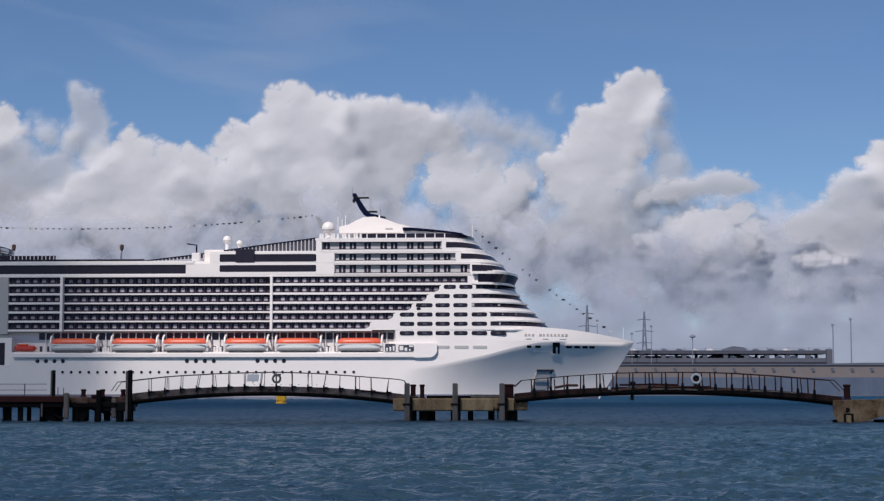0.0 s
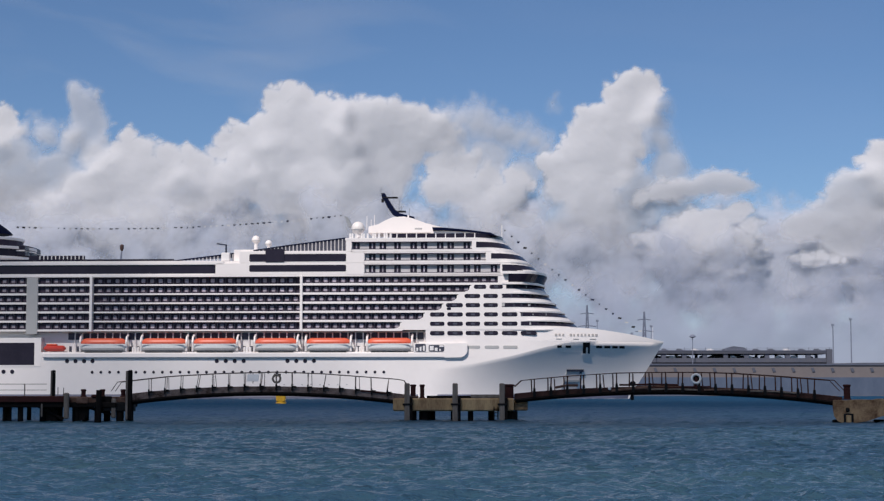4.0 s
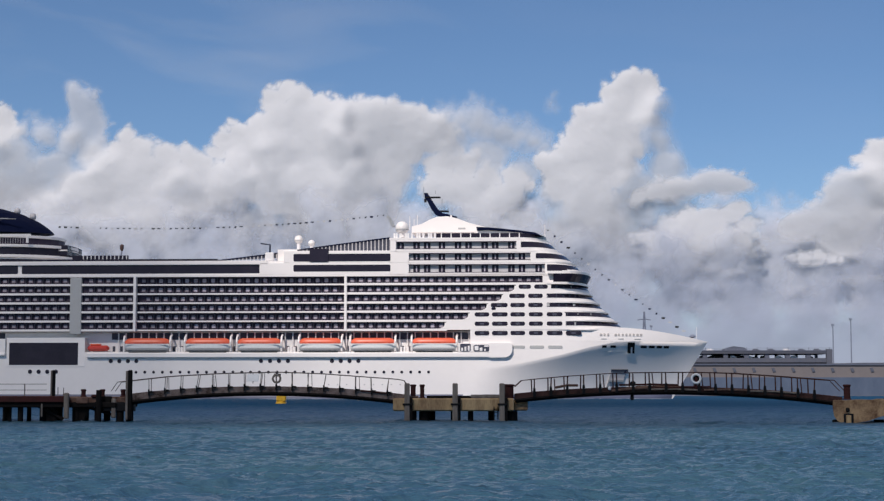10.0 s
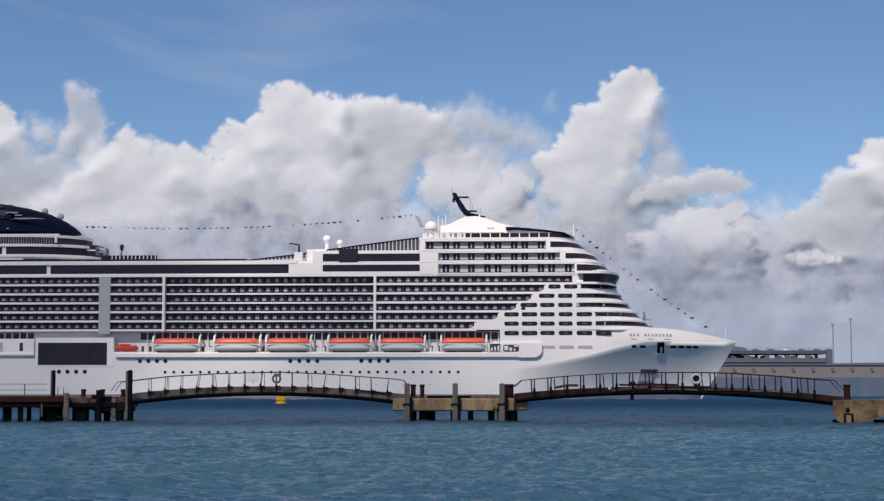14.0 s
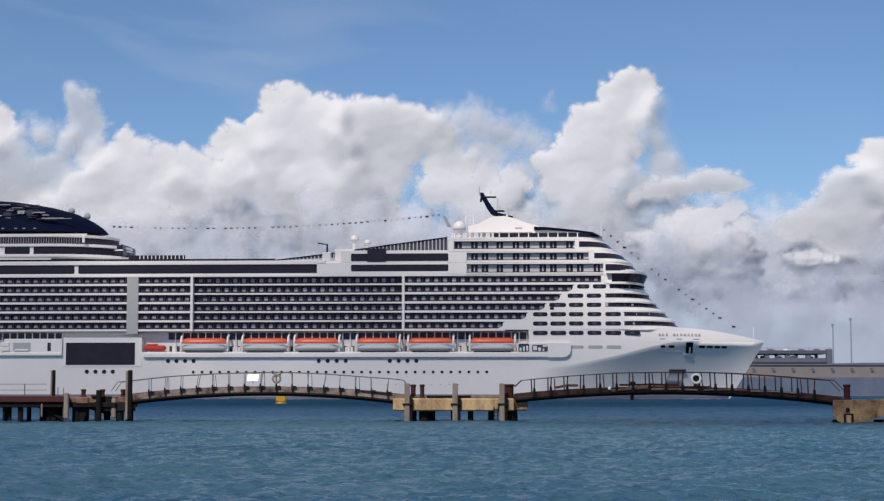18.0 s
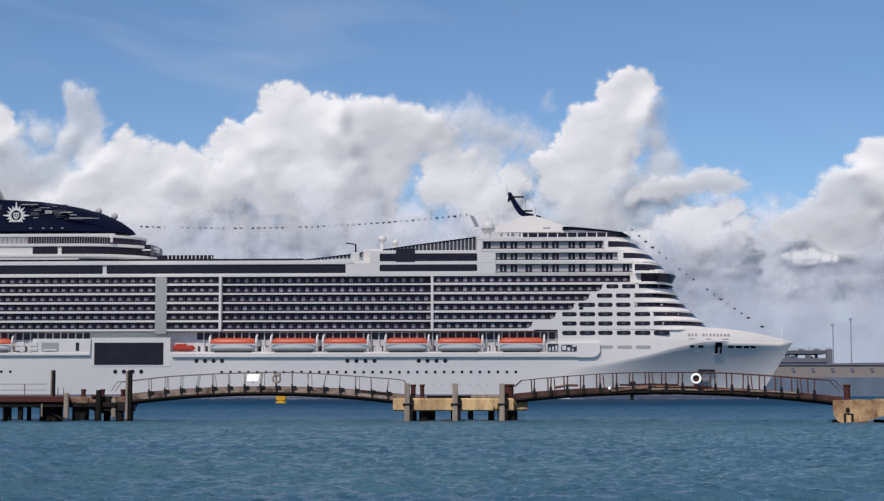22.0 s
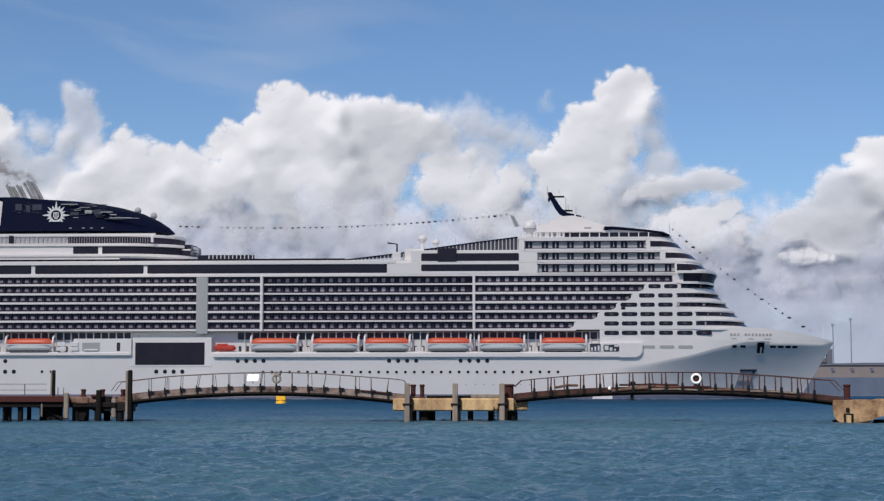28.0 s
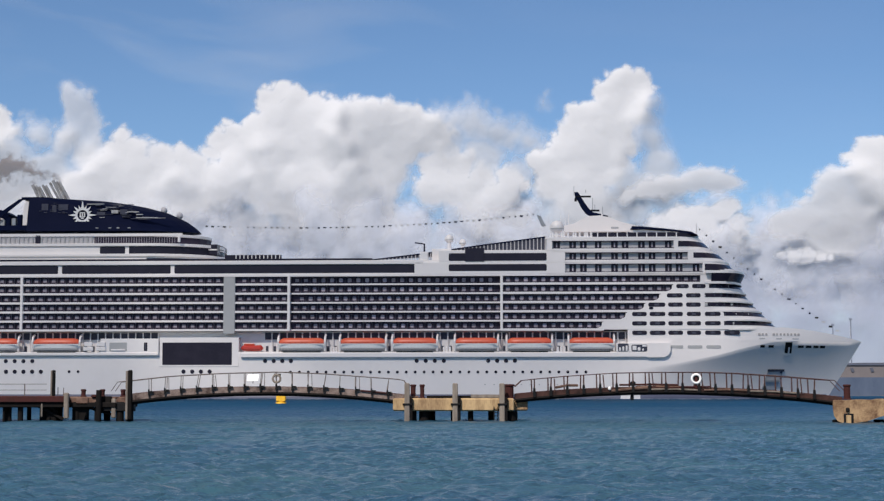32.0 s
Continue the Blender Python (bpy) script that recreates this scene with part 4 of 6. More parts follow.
for k in range(12):
    x = 14.67 + 0.35 + k * 1.22 + (0.5 if k % 3 == 0 else 0)
    part("screen_post", Shape().box(x - 0.3, x + 0.3, -HB + 0.7, -HB + 0.85, 51.21, 52.74), WHITE2, ship)
dh = [(20.16, 54.05), (47.87, 54.05), (47.87, 54.98), (43.46, 56.01), (39.04, 57.13), (34.81, 58.72), (31.86, 59.37), (28.16, 59.18), (25.74, 58.16), (23.33, 56.85), (20.18, 56.10)]
part("mast_house", Shape().extrude(dh, -8, 8), WHITE, ship, "white deckhouse under the mast")
part("vent", Shape().cbox(35.34, 37.71, -8.1, -7.9, 55.06, 55.61, 0.03), GREYSHIP, ship)
# raked navy mast
mp_ = [(23.77, 67.89), (24.88, 67.89), (25.80, 66.39), (27.08, 64.33), (28.36, 62.46), (29.83, 61.15), (32.42, 60.59), (32.41, 59.09), (29.45, 59.65), (27.43, 60.77), (25.96, 62.83), (24.86, 65.08), (23.94, 66.39)]
raked = part("mast", Shape().extrude(mp_, -0.9, 0.9), NAVY, ship, "raked navy mast")
part("band", Shape().extrude([(32.42, 60.59), (32.97, 60.40), (32.96, 59.00), (32.41, 59.09)], -0.9, 0.9), WHITE2, raked)
part("heel", Shape().extrude([(32.97, 60.40), (34.63, 60.02), (34.81, 59.09), (32.96, 59.00)], -0.9, 0.9), NAVY, raked)
mm = Shape()
mm.box(23.94, 29.13, -1.2, 1.2, 66.28, 66.61)
mm.box(29.10, 31.88, -1.2, 1.2, 61.61, 61.99)
mm.box(23.75, 24.49, -0.6, 0.6, 64.89, 66.01)
part("radar_arm", mm, BLACK, ship)
for u, z0, z1 in ((23.59, 66.76, 69.95), (27.48, 67.70, 68.64), (29.67, 61.90, 66.01), (30.41, 61.90, 63.77), (32.99, 60.02, 63.02), (35.56, 58.16, 60.02)):
    part("antenna", Shape().tube([(u, 0, z0), (u, 0, z1)], 0.09, 5), STEEL, ship)


def dome(u, y, z, r, stalk):
    a = part("radar_dome", Shape().lathe([(max(0.01, r * math.cos(t * math.pi / 12)), r * math.sin(t * math.pi / 12)) for t in range(-6, 7)], u, y, z, 18), WHITE, ship, "white radar dome", smooth=True)
    part("pedestal", Shape().lathe([(r * 0.5, -r - stalk), (r * 0.42, -r), (r * 0.55, -r * 0.8)], u, y, z, 14), WHITE2, a)
    part("collar", Shape().lathe([(r * 1.02, -r * 0.3), (r * 1.02, -r * 0.18)], u, y, z, 18), GREYSHIP, a)


dome(17.70, -17, 54.7, 2.15, 0.9)
dome(-17.4, -4, 52.3, 1.4, 2.8)
dome(-12.9, -6, 50.9, 1.1, 2.0)
part("dish", Shape().extrude([(11.30, 60.40), (12.60, 60.02), (14.25, 56.85), (12.96, 56.66)], -1.2, 1.2), STEEL, ship)

# the middle: long glazed deck, block of dark windows, sloped screen of ribs
part("pool_house", Shape().box(STERN, 14.31, -HB + 0.6, HB - 0.6, 39.35, 44.11), WHITE, ship, "white side of the pool deck")
part("pool_edge", Shape().cbox(STERN, -24.96, -HB, -HB + 0.7, 42.85, 44.1, 0.1), WHITE, ship)
part("pool_edge", Shape().cbox(-27.65, 14.31, -HB, -HB + 0.7, 39.44, 43.36, 0.1), WHITE, ship)
for a, b in ((-104.78, -25.14), (-141.29, -106.05), (-178.62, -142.58), (-195, -179.91)):
    slot(a, b, 40.1, 42.78, y=-HB + 0.55, name="long_window", label="long dark glazed strip", r=0.35)
part("deck_rail", Shape().box(STERN, -41.12, -HB + 0.2, -HB + 0.35, 44.1, 44.74), GLASS, ship)
part("lounge_block", Shape().cbox(-19.95, 14.31, -HB, HB, 43.30, 47.16, 0.12), WHITE, ship, "white lounge block with dark windows")
part("lounge_block", Shape().cbox(-22.28, -16.01, -HB + 3, HB - 3, 44.11, 47.88, 0.12), WHITE, ship)
slot(-16.73, 14.31, 43.75, 46.18, y=-HB, name="long_window", r=0.4)
slot(-16.73, 14.31, 40.52, 42.67, y=-HB, name="long_window", r=0.4)
part("lift_shaft", Shape().cbox(-11.54, -5.47, -HB - 0.3, -HB + 3, 43.57, 47.79, 0.1), GLASS, ship, "dark glazed lift shaft")
ribs = part("ribbed_screen", Shape().extrude([(-42.91, 44.29), (13.95, 47.16), (13.95, 51.57), (-5.29, 49.14), (-25.86, 46.27), (-42.02, 44.47)], -HB + 4.0, -HB + 4.2), SLATE, ship, "sloped screen of dark glass between white ribs")
for k in range(46):
    x = -41.0 + k * 1.22
    top = np.interp(x, [-42.02, -25.86, -5.29, 13.95], [44.47, 46.27, 49.14, 51.57])
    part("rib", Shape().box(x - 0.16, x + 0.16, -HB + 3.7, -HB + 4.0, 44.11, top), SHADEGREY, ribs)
part("rib_rail", Shape().tube([(-42.91, -HB + 3.8, 44.29), (-25.86, -HB + 3.8, 46.27), (-5.29, -HB + 3.8, 49.14), (13.95, -HB + 3.8, 51.57)], 0.22, 6), NAVY, ribs)
scr = part("ribbed_screen", Shape().cbox(-88.79, -70.50, -HB + 2, -HB + 2.3, 44.11, 46.09, 0.1), GLASS, ship)
for k in range(12):
    x = -85.16 + k * 1.28
    part("rib", Shape().box(x - 0.14, x + 0.14, -HB + 1.8, -HB + 2.0, 44.11, 46.00), WHITE2, scr)
part("crane_pedestal", Shape().cbox(-26.04, -23.35, -HB + 1.2, -HB + 3.2, 44.11, 46.80, 0.2), WHITE2, ship)
part("deck_crane", Shape().tube([(-24.61, -HB + 2, 44.11), (-24.61, -HB + 2, 49.32), (-27.65, -HB + 2, 49.77)], 0.32, 8, 0.22), NAVY, ship, "dark deck crane")

# funnel house
FZ = [(44.11, 46.62, -92.38), (46.62, 50.04, -93.17), (50.04, 53.28, -97.37)]
for (z0, z1, fr), b in zip(FZ, (HB - 2, HB - 2.6, HB - 4)):
    part("funnel_house", Shape().prism(outline(-190, fr, b, 22), z0, z1 - 0.9), WHITE, ship, "white deckhouse below the funnel")
    part("funnel_deck", Shape().prism(outline(-190, fr + 0.7, b + 0.6, 22), z1 - 0.9, z1, 0.1), WHITE, ship)
part("window_band", band(-120.08, -92.98, HB - 2.5, 22, 46.6, 49.11), GLASS, ship)
part("lookout", Shape().prism(outline(-93.14, -92.61, 9, 7), 46.89, 50.40, 0.3), GLASS, ship, "dark glazed lookout below the funnel")
part("lookout_rim", Shape().prism(outline(-93.14, -92.42, 9.2, 7), 48.42, 48.87, 0.1), WHITE, ship)
slot(-129.58, -121.36, 46.71, 49.05, y=-HB + 2.6, name="long_window", r=0.3)
part("window_band", band(-131.78, -96.99, HB - 3.9, 22, 50.22, 52.38), CABIN, ship)
part("window_band", band(-111.70, -92.19, HB - 1.9, 22, 44.47, 45.19), GLASS, ship)
for k in range(64):
    x = -188 + k * 1.5
    if x < -131.78:
        part("rail_post", Shape().box(x - 0.22, x + 0.22, -HB + 3.4, -HB + 3.65, 49.50, 52.56), GREYSHIP, ship)
# grey strip on the wall puts in the shade behind the posts
part("deck_shade_strip", Shape().box(-190, -132.32, -HB + 3.75, -HB + 4.2, 50.22, 52.47), SHADEGREY, ship)
part("recess_door", Shape().cbox(-151.01, -149.36, -HB + 3.3, -HB + 3.7, 50.22, 52.92, 0.08), GLASS, ship)
part("rail_bracket", Shape().cbox(-104.32, -103.50, -HB + 2.7, -HB + 3.3, 50.40, 52.56, 0.08), WHITE, ship)
for k in range(32):
    x = -131.04 + k * 0.83
    part("rail_post", Shape().box(x - 0.05, x + 0.05, -HB + 2.9, -HB + 3.0, 50.22, 52.38), SHADEGREY, ship)
part("rail_top", Shape().box(-190, -102.96, -HB + 3.3, -HB + 3.7, 52.47, 53.37), WHITE, ship)
# the funnel narrows upwards and rounds off at its nose
def funnel():
    s = Shape()
    zs = [54.79 + (66.29 - 54.79) * k / 12 for k in range(13)]
    front = [np.interp(-z, [-66.29, -66.01, -65.08, -63.49, -61.52, -58.90, -56.29, -54.61],
                       [-147.41, -136.89, -127.34, -118.36, -111.11, -105.39, -101.57, -100.03]) for z in zs]
    rings = []
    for k, (z, fr) in enumerate(zip(zs, front)):
        b = 12.5 - 3.0 * k / 12
        back = -155.65
        rings.append(outline(back, fr, b, min(26, (fr - back) * 0.9), 18) )
    n = len(rings[0])
    v = [(x, y, z) for r, z in zip(rings, zs) for x, y in r]
    f = [(i * n + j, i * n + (j + 1) % n, (i + 1) * n + (j + 1) % n, (i + 1) * n + j) for i in range(12) for j in range(n)]
    f += [tuple(reversed(range(n))), tuple(range(12 * n, 13 * n))]
    return s.add(v, f)


fun = part("funnel", funnel(), NAVY, ship, "navy funnel with a white sun badge", smooth=False)
badge = Shape()
bx, bz = -137.32, 60.02
badge_y = -11.7
for k in range(16):
    a = 2 * math.pi * k / 16
    r1 = 4.6 if k % 4 == 0 else (3.9 if k % 2 == 0 else 3.4)
    d, e = Vector((math.cos(a), 0, math.sin(a))), Vector((-math.sin(a), 0, math.cos(a)))
    c = Vector((bx, 0, bz))
    tri = [c + d * 2.1 - e * 0.46, c + d * 2.1 + e * 0.46, c + d * (r1 - 0.4) + e * 0.12, c + d * r1, c + d * (r1 - 0.4) - e * 0.12]
    badge.extrude([(p.x, p.z) for p in tri], badge_y, badge_y + 0.4)
ring = [(2.2 * math.cos(2 * math.pi * k / 28), 2.2 * math.sin(2 * math.pi * k / 28)) for k in range(28)]
inner = [(x * 0.76, z * 0.76) for x, z in ring]
v = [(bx + x, y, bz + z) for y in (badge_y, badge_y + 0.4) for o in (ring, inner) for x, z in o]
f = []
for k in range(28):
    j = (k + 1) % 28
    f += [(k, j, 28 + j, 28 + k), (56 + k, 84 + k, 84 + j, 56 + j), (k, 56 + k, 56 + j, j), (28 + k, 28 + j, 84 + j, 84 + k)]
badge.add(v, f)
for dx, dz, w, h in ((-0.72, 0.1, 0.34, 1.5), (0.0, 0.3, 0.34, 1.1), (0.72, 0.1, 0.34, 1.5), (0, 0.8, 1.7, 0.3), (0, -0.62, 1.3, 0.34), (0, -1.1, 1.0, 0.28)):
    badge.box(bx + dx - w / 2, bx + dx + w / 2, badge_y, badge_y + 0.4, bz + dz - h / 2, bz + dz + h / 2)
part("sun_badge", badge, PAINTWHITE, fun, "white sun-shaped badge")
for k in range(9):
    far = k > 4
    x = -154.11 + k * 1.12 + (0.9 if far else 0)
    h, run = (6.6, 3.4) if far else (5.2, 2.7)
    part("exhaust_pipe", Shape().tube([(x, -2.5 + 0.3 * (k % 2), 65.83), (x - run, -2.5 + 0.3 * (k % 2), 66.01 + h - 0.35 * (k % 3))], 0.48 - 0.06 * (k % 2), 10), PIPE, fun, "grey slanted exhaust pipe")
part("funnel_top", Shape().prism(outline(-158.32, -147.02, 9.3, 5), 65.64, 66.31), NAVY, fun, "dark rim overhanging the funnel's back")
part("funnel_base", Shape().box(-190, -154.87, -9.6, 9.6, 55.35, 56.94), NAVY, fun)
part("raking_strut", Shape().extrude([(-157.54, 65.64), (-158.88, 65.64), (-170.23, 57.78), (-168.29, 57.03)], -9.8, -9.0), NAVY, fun, "thick dark strut raking aft")
for k in range(5):
    x = -165.64 + k * 1.9
    part("machinery", Shape().cbox(x, x + 1.5, -8.5, -5.5, 56.85, 57.41 + (1.2, 2.6, 2.0, 3.2, 1.4)[k], 0.15), (GREYSHIP, NAVY, STEEL, NAVY, GREYSHIP)[k], fun)
part("aft_house", Shape().extrude([(-179.81, 56.85), (-165.99, 56.85), (-163.38, 60.96), (-166.10, 62.46), (-179.91, 61.52)], -6, 6), NAVY, fun, "dark sloped house behind the funnel")
part("aft_rail", Shape().tube([(-176.02, -7, 59.46), (-166.42, -7, 59.84), (-164.49, -7, 58.53)], 0.35, 6), WHITE2, fun)
for k in range(4):
    x = -132.21 + (0, 4.3, 7.0, 10.6)[k]
    part("lamp", Shape().cbox(x - 0.45, x + 0.45, -12.65, -12.3, 55.46, 55.83, 0.05), STEEL, fun)
# vents, and thin bars for the faint pale streaks on the funnel's side
def on_funnel(name, x0, x1, z0, z1, material, proud=0.2):
    yv = -12.5 + 3.0 * ((z0 + z1) / 2 - 54.79) / (66.29 - 54.79)
    return part(name, Shape().cbox(x0, x1, yv - proud, yv + 0.6, z0, z1, 0.04), material, fun)


for x0, x1, z0, z1, m_ in ((-151.2, -149.0, 61.2, 63.9, SLATE), (-147.6, -146.2, 60.4, 63.4, SLATE), (-145.6, -142.4, 61.6, 63.7, SLATE),
                           (-127.9, -125.6, 60.6, 61.7, GREYSHIP), (-125.0, -122.6, 60.3, 61.9, SLATE), (-132.6, -129.9, 60.0, 61.1, SLATE)):
    on_funnel("vent", x0, x1, z0, z1, m_)
lv = random.Random(12)
for k in range(46):
    z = lv.uniform(58.4, 63.6)
    x = lv.uniform(-133.5, -113.0 - max(0, z - 59) * 2.2)
    on_funnel("streak_bar", x, x + lv.uniform(0.8, 3.6), z, z + lv.uniform(0.12, 0.22), lv.choice((SLATE, SLATE, SLATE, GREYSHIP)), 0.16)
for k in range(16):
    z = lv.uniform(60.2, 64.2)
    x = lv.uniform(-152, -143)
    on_funnel("streak_bar", x, x + lv.uniform(0.6, 2.0), z, z + 0.18, SLATE, 0.26)
for x0, x1, z in ((-119.6, -112.4, 58.9), (-119.6, -117.4, 60.0), (-122.6, -118.8, 60.9), (-136.2, -130.6, 63.6)):
    on_funnel("pale_bar", x0, x1, z, z + 0.3, GREYSHIP, 0.2)
for u, z in ((-112.84, 61.4), (-107.51, 59.6)):
    part("mast_light", Shape().lathe([(0.5, -0.8), (0.55, 0.2), (1.0, 0.5), (1.15, 1.1), (0.95, 1.8), (0.5, 2.2), (0.1, 2.35)], u, 0, z, 12), SHADEGREY, fun, "pale domed aerial", smooth=True)
part("white_pillar", Shape().extrude([(-157.94, 57.03), (-155.65, 57.03), (-155.42, 64.89), (-156.96, 64.98), (-157.69, 63.39)], -9.0, -8.4), WHITE, fun, "white pillar behind the funnel")

# side of the hull: ledge, screen, ports, lifeboats
part("promenade_ledge", Shape().cbox(-82.99, 49.0, -HB - 0.95, -17.2, 13.05, 14.75, 0.3), WHITE, ship, "white promenade ledge under the lifeboats")
part("bulwark", Shape().prism(outline(35.96, 52.6, HB + 0.9, 1.2, 12), 14.75, 17.63, 0.1), WHITE, ship, "white rounded bulwark at the head of the promenade")
part("bulwark_end", Shape().extrude([(45.75, 17.66), (52.7, 17.66), (53.0, 17.3), (53.0, 15.2), (52.7, 14.4), (52.0, 13.6), (50.9, 13.15), (45.75, 13.08)], -HB - 0.99, -HB + 1.6), WHITE, ship)
# slate plates stand for the shade inside the mooring openings
slot(40.74, 45.69, 14.96, 17.10, y=-HB - 0.9, material=SLATE, name="mooring_opening", r=0.5)
for x0, x1, z0, z1 in ((41.09, 42.33, 15.32, 16.74), (42.69, 43.57, 15.14, 16.21), (44.10, 45.52, 16.39, 16.92), (44.10, 44.63, 15.14, 15.85)):
    part("winch", Shape().cbox(x0, x1, -HB - 1.13, -HB - 0.93, z0, z1, 0.1), WHITE2, ship)
slot(36.49, 39.86, 14.96, 17.46, y=-HB - 0.9, material=SLATE, name="mooring_opening", r=0.4)
for k in range(3):
    part("winch", Shape().cbox(36.85 + k * 1.05, 36.85 + k * 1.05 + 0.6, -HB - 1.13, -HB - 0.93, 15.14, 16.21 + 0.3 * k, 0.1), WHITE2, ship)
part("promenade_ledge", Shape().cbox(STERN, -109.33, -HB - 0.9, -17.2, 13.75, 14.79, 0.2), WHITE, ship)
part("side_house", Shape().cbox(-128.12, -109.33, -HB - 0.55, -17.3, 14.61, 19.24, 0.12), WHITE, ship)
part("side_house", Shape().cbox(-109.14, -83.71, -20.88, -17.3, 10.34, 19.59, 0.04), WHITE, ship, "white block round the great dark panel")
part("hull_panel", Shape().cbox(-108.23, -85.89, -20.96, -20.8, 10.87, 17.99, 0.04), GLASS, ship, "great dark rectangular side panel")
# flat grey plate carries the shade of a recess
slot(-125.19, -119.54, 15.32, 17.99, y=-HB - 0.55, material=GREYSHIP, name="recess_shade", r=0.1)
for x0, x1, z0, z1 in ((-129.58, -126.29, 15.32, 16.57), (-129.22, -126.47, 16.74, 18.17), (-133.6, -130.4, 15.32, 16.57), (-133.3, -130.6, 16.74, 18.17), (-124.65, -120.08, 15.32, 15.85)):
    part("raft_box", Shape().cbox(x0, x1, -HB - 1.0, -HB - 0.5, z0, z1, 0.12), WHITE, ship)
part("promenade_ledge", Shape().extrude([(-109.69, 14.61), (-109.33, 14.61), (-109.87, 14.07), (-111.33, 13.63), (-117.16, 13.54), (-117.16, 13.91)], -HB - 0.3, -17.5), WHITE, ship)
slot(-114.06, -112.97, 15.32, 17.99, y=-HB - 0.55, r=0.2)
for row_z, r, us_ in ((8.56, 0.46, [-67.09 + 2.835 * k for k in range(34)]),
                      (8.74, 0.68, [-101.41 + 2.8 * k for k in range(4)] + [-158.82 + 2.83 * k for k in range(5)]),
                      (12.12, 0.66, [-75.23 + 2.75 * k for k in range(4)] + [-26.91 + 2.87 * k for k in range(4)] + [-4.26 + 2.81 * k for k in range(4)] + [-158.90 + 2.87 * k for k in range(4)]),
                      (8.74, 0.45, [-138.34, -135.42])):
    for u in us_:
        o = [(u + r * math.cos(2 * math.pi * k / 12), row_z + r * math.sin(2 * math.pi * k / 12)) for k in range(12)]
        yy = -half_breadth(u, row_z)
        part("porthole", Shape().extrude(o, yy - 0.09, yy + 0.12), GLASS, ship)


for k in range(9):
    u = -5.29 + k * 2.85
    part("hull_mark", Shape().box(u - 0.22, u + 0.22, -half_breadth(u, 4.48) - 0.06, -half_breadth(u, 4.48) + 0.1, 4.48, 4.72), GREYSHIP, ship)


def lifeboat(u, w):
    n = 28
    bottom, shell, canopy = Shape(), Shape(), Shape()
    for s, prof in ((bottom, [(0.0, 0.0, 0.84), (0.7, 0.06, 0.92), (0.95, 0.4, 0.965), (1.0, 0.95, 0.98)]), (shell, [(1.02, 0.96, 0.98), (1.05, 1.3, 0.99), (1.05, 2.1, 1.0)]), (canopy, [(1.05, 2.11, 1.0), (1.04, 2.6, 0.985), (0.95, 3.15, 0.93), (0.7, 3.55, 0.85), (0.0, 3.75, 0.74)])):
        rings = []
        for by, z, bl in prof:
            pts = []
            for k in range(n):
                a = 2 * math.pi * k / n
                cx, cy = math.cos(a), math.sin(a)
                pts.append((u + w / 2 * bl * math.copysign(abs(cx) ** 0.6, cx), -20.2 + 1.9 * max(by, 0.02) * math.copysign(abs(cy) ** 0.8, cy), 15.05 + z * 1.16))
            rings.append(pts)
        v = [p for r in rings for p in r]
        f = [(i * n + k, i * n + (k + 1) % n, (i + 1) * n + (k + 1) % n, (i + 1) * n + k) for i in range(len(rings) - 1) for k in range(n)]
        f += [tuple(reversed(range(n))), tuple(range(len(v) - n, len(v)))]
        s.add(v, f)
    b = part("lifeboat", shell, PAINTWHITE, ship, "orange and white lifeboat slung from davits")
    part("boat_bottom", bottom, GREYSHIP, b, "grey boat bottom")
    part("canopy", canopy, ORANGE, b, "orange canopy", smooth=True)
    for x in (u - w / 2 + 0.1, u + w / 2 - 0.1):
        part("davit", Shape().tube([(x, -18.5, 14.96), (x, -20.9, 15.32), (x, -21.2, 18.17), (x, -20.4, 19.77), (x, -18.6, 20.49)], 0.36, 6), WHITE, b, "white davit arm")
    for k in range(7):
        x = u - w * 0.36 + k * w * 0.12
        part("port_light", Shape().cbox(x - 0.28, x + 0.28, -22.2, -22.05, 15.05 + 2.68, 15.05 + 2.86, 0.04), RED, b)
    part("rubbing_strake", Shape().box(u - w / 2 * 0.97, u + w / 2 * 0.97, -22.25, -22.0, 15.05 + 2.2, 15.05 + 2.5), WHITE2, b)
    part("keel_strake", Shape().box(u - w / 2 * 0.9, u + w / 2 * 0.9, -22.16, -21.9, 15.05 + 0.42, 15.05 + 0.6), SLATE, b)
    # black slab put in for the dark shadow beneath the boat
    part("boat_shadow", Shape().box(u - w / 2 * 0.8, u + w / 2 * 0.8, -20.9, -19.4, 14.8, 15.1), BLACK, b)


for x0, x1 in ((-71.12, -55.99), (-51.49, -36.59), (-34.80, -20.30), (-14.95, -1.04), (1.45, 16.02), (20.99, 35.50), (-150.39, -134.84), (-167.27, -154.79), (-186.60, -171.31)):
    lifeboat((x0 + x1) / 2, x1 - x0)
tender = part("rescue_boat", Shape().cbox(-82.99, -76.11, -21.0, -18.6, 15.32, 17.10, 0.6), RED, ship, "small red rescue boat")
part("canopy", Shape().cbox(-82.26, -78.64, -20.6, -19.0, 17.10, 17.63, 0.25), ORANGE, tender)
for x0, x1 in ((-54.80, -52.27), (-18.88, -16.01), (17.15, 20.35), (36.32, 40.21)):
    w = Shape()
    for j in range(3):
        w.lathe([(0.4, 0), (0.4, 1.4), (0.25, 1.6)], x0 + 0.55 + j * (x1 - x0) / 3, -19.5, 14.96, 10)
    part("raft_canister", w, WHITE2, ship)
dark, mull = Shape(), Shape()
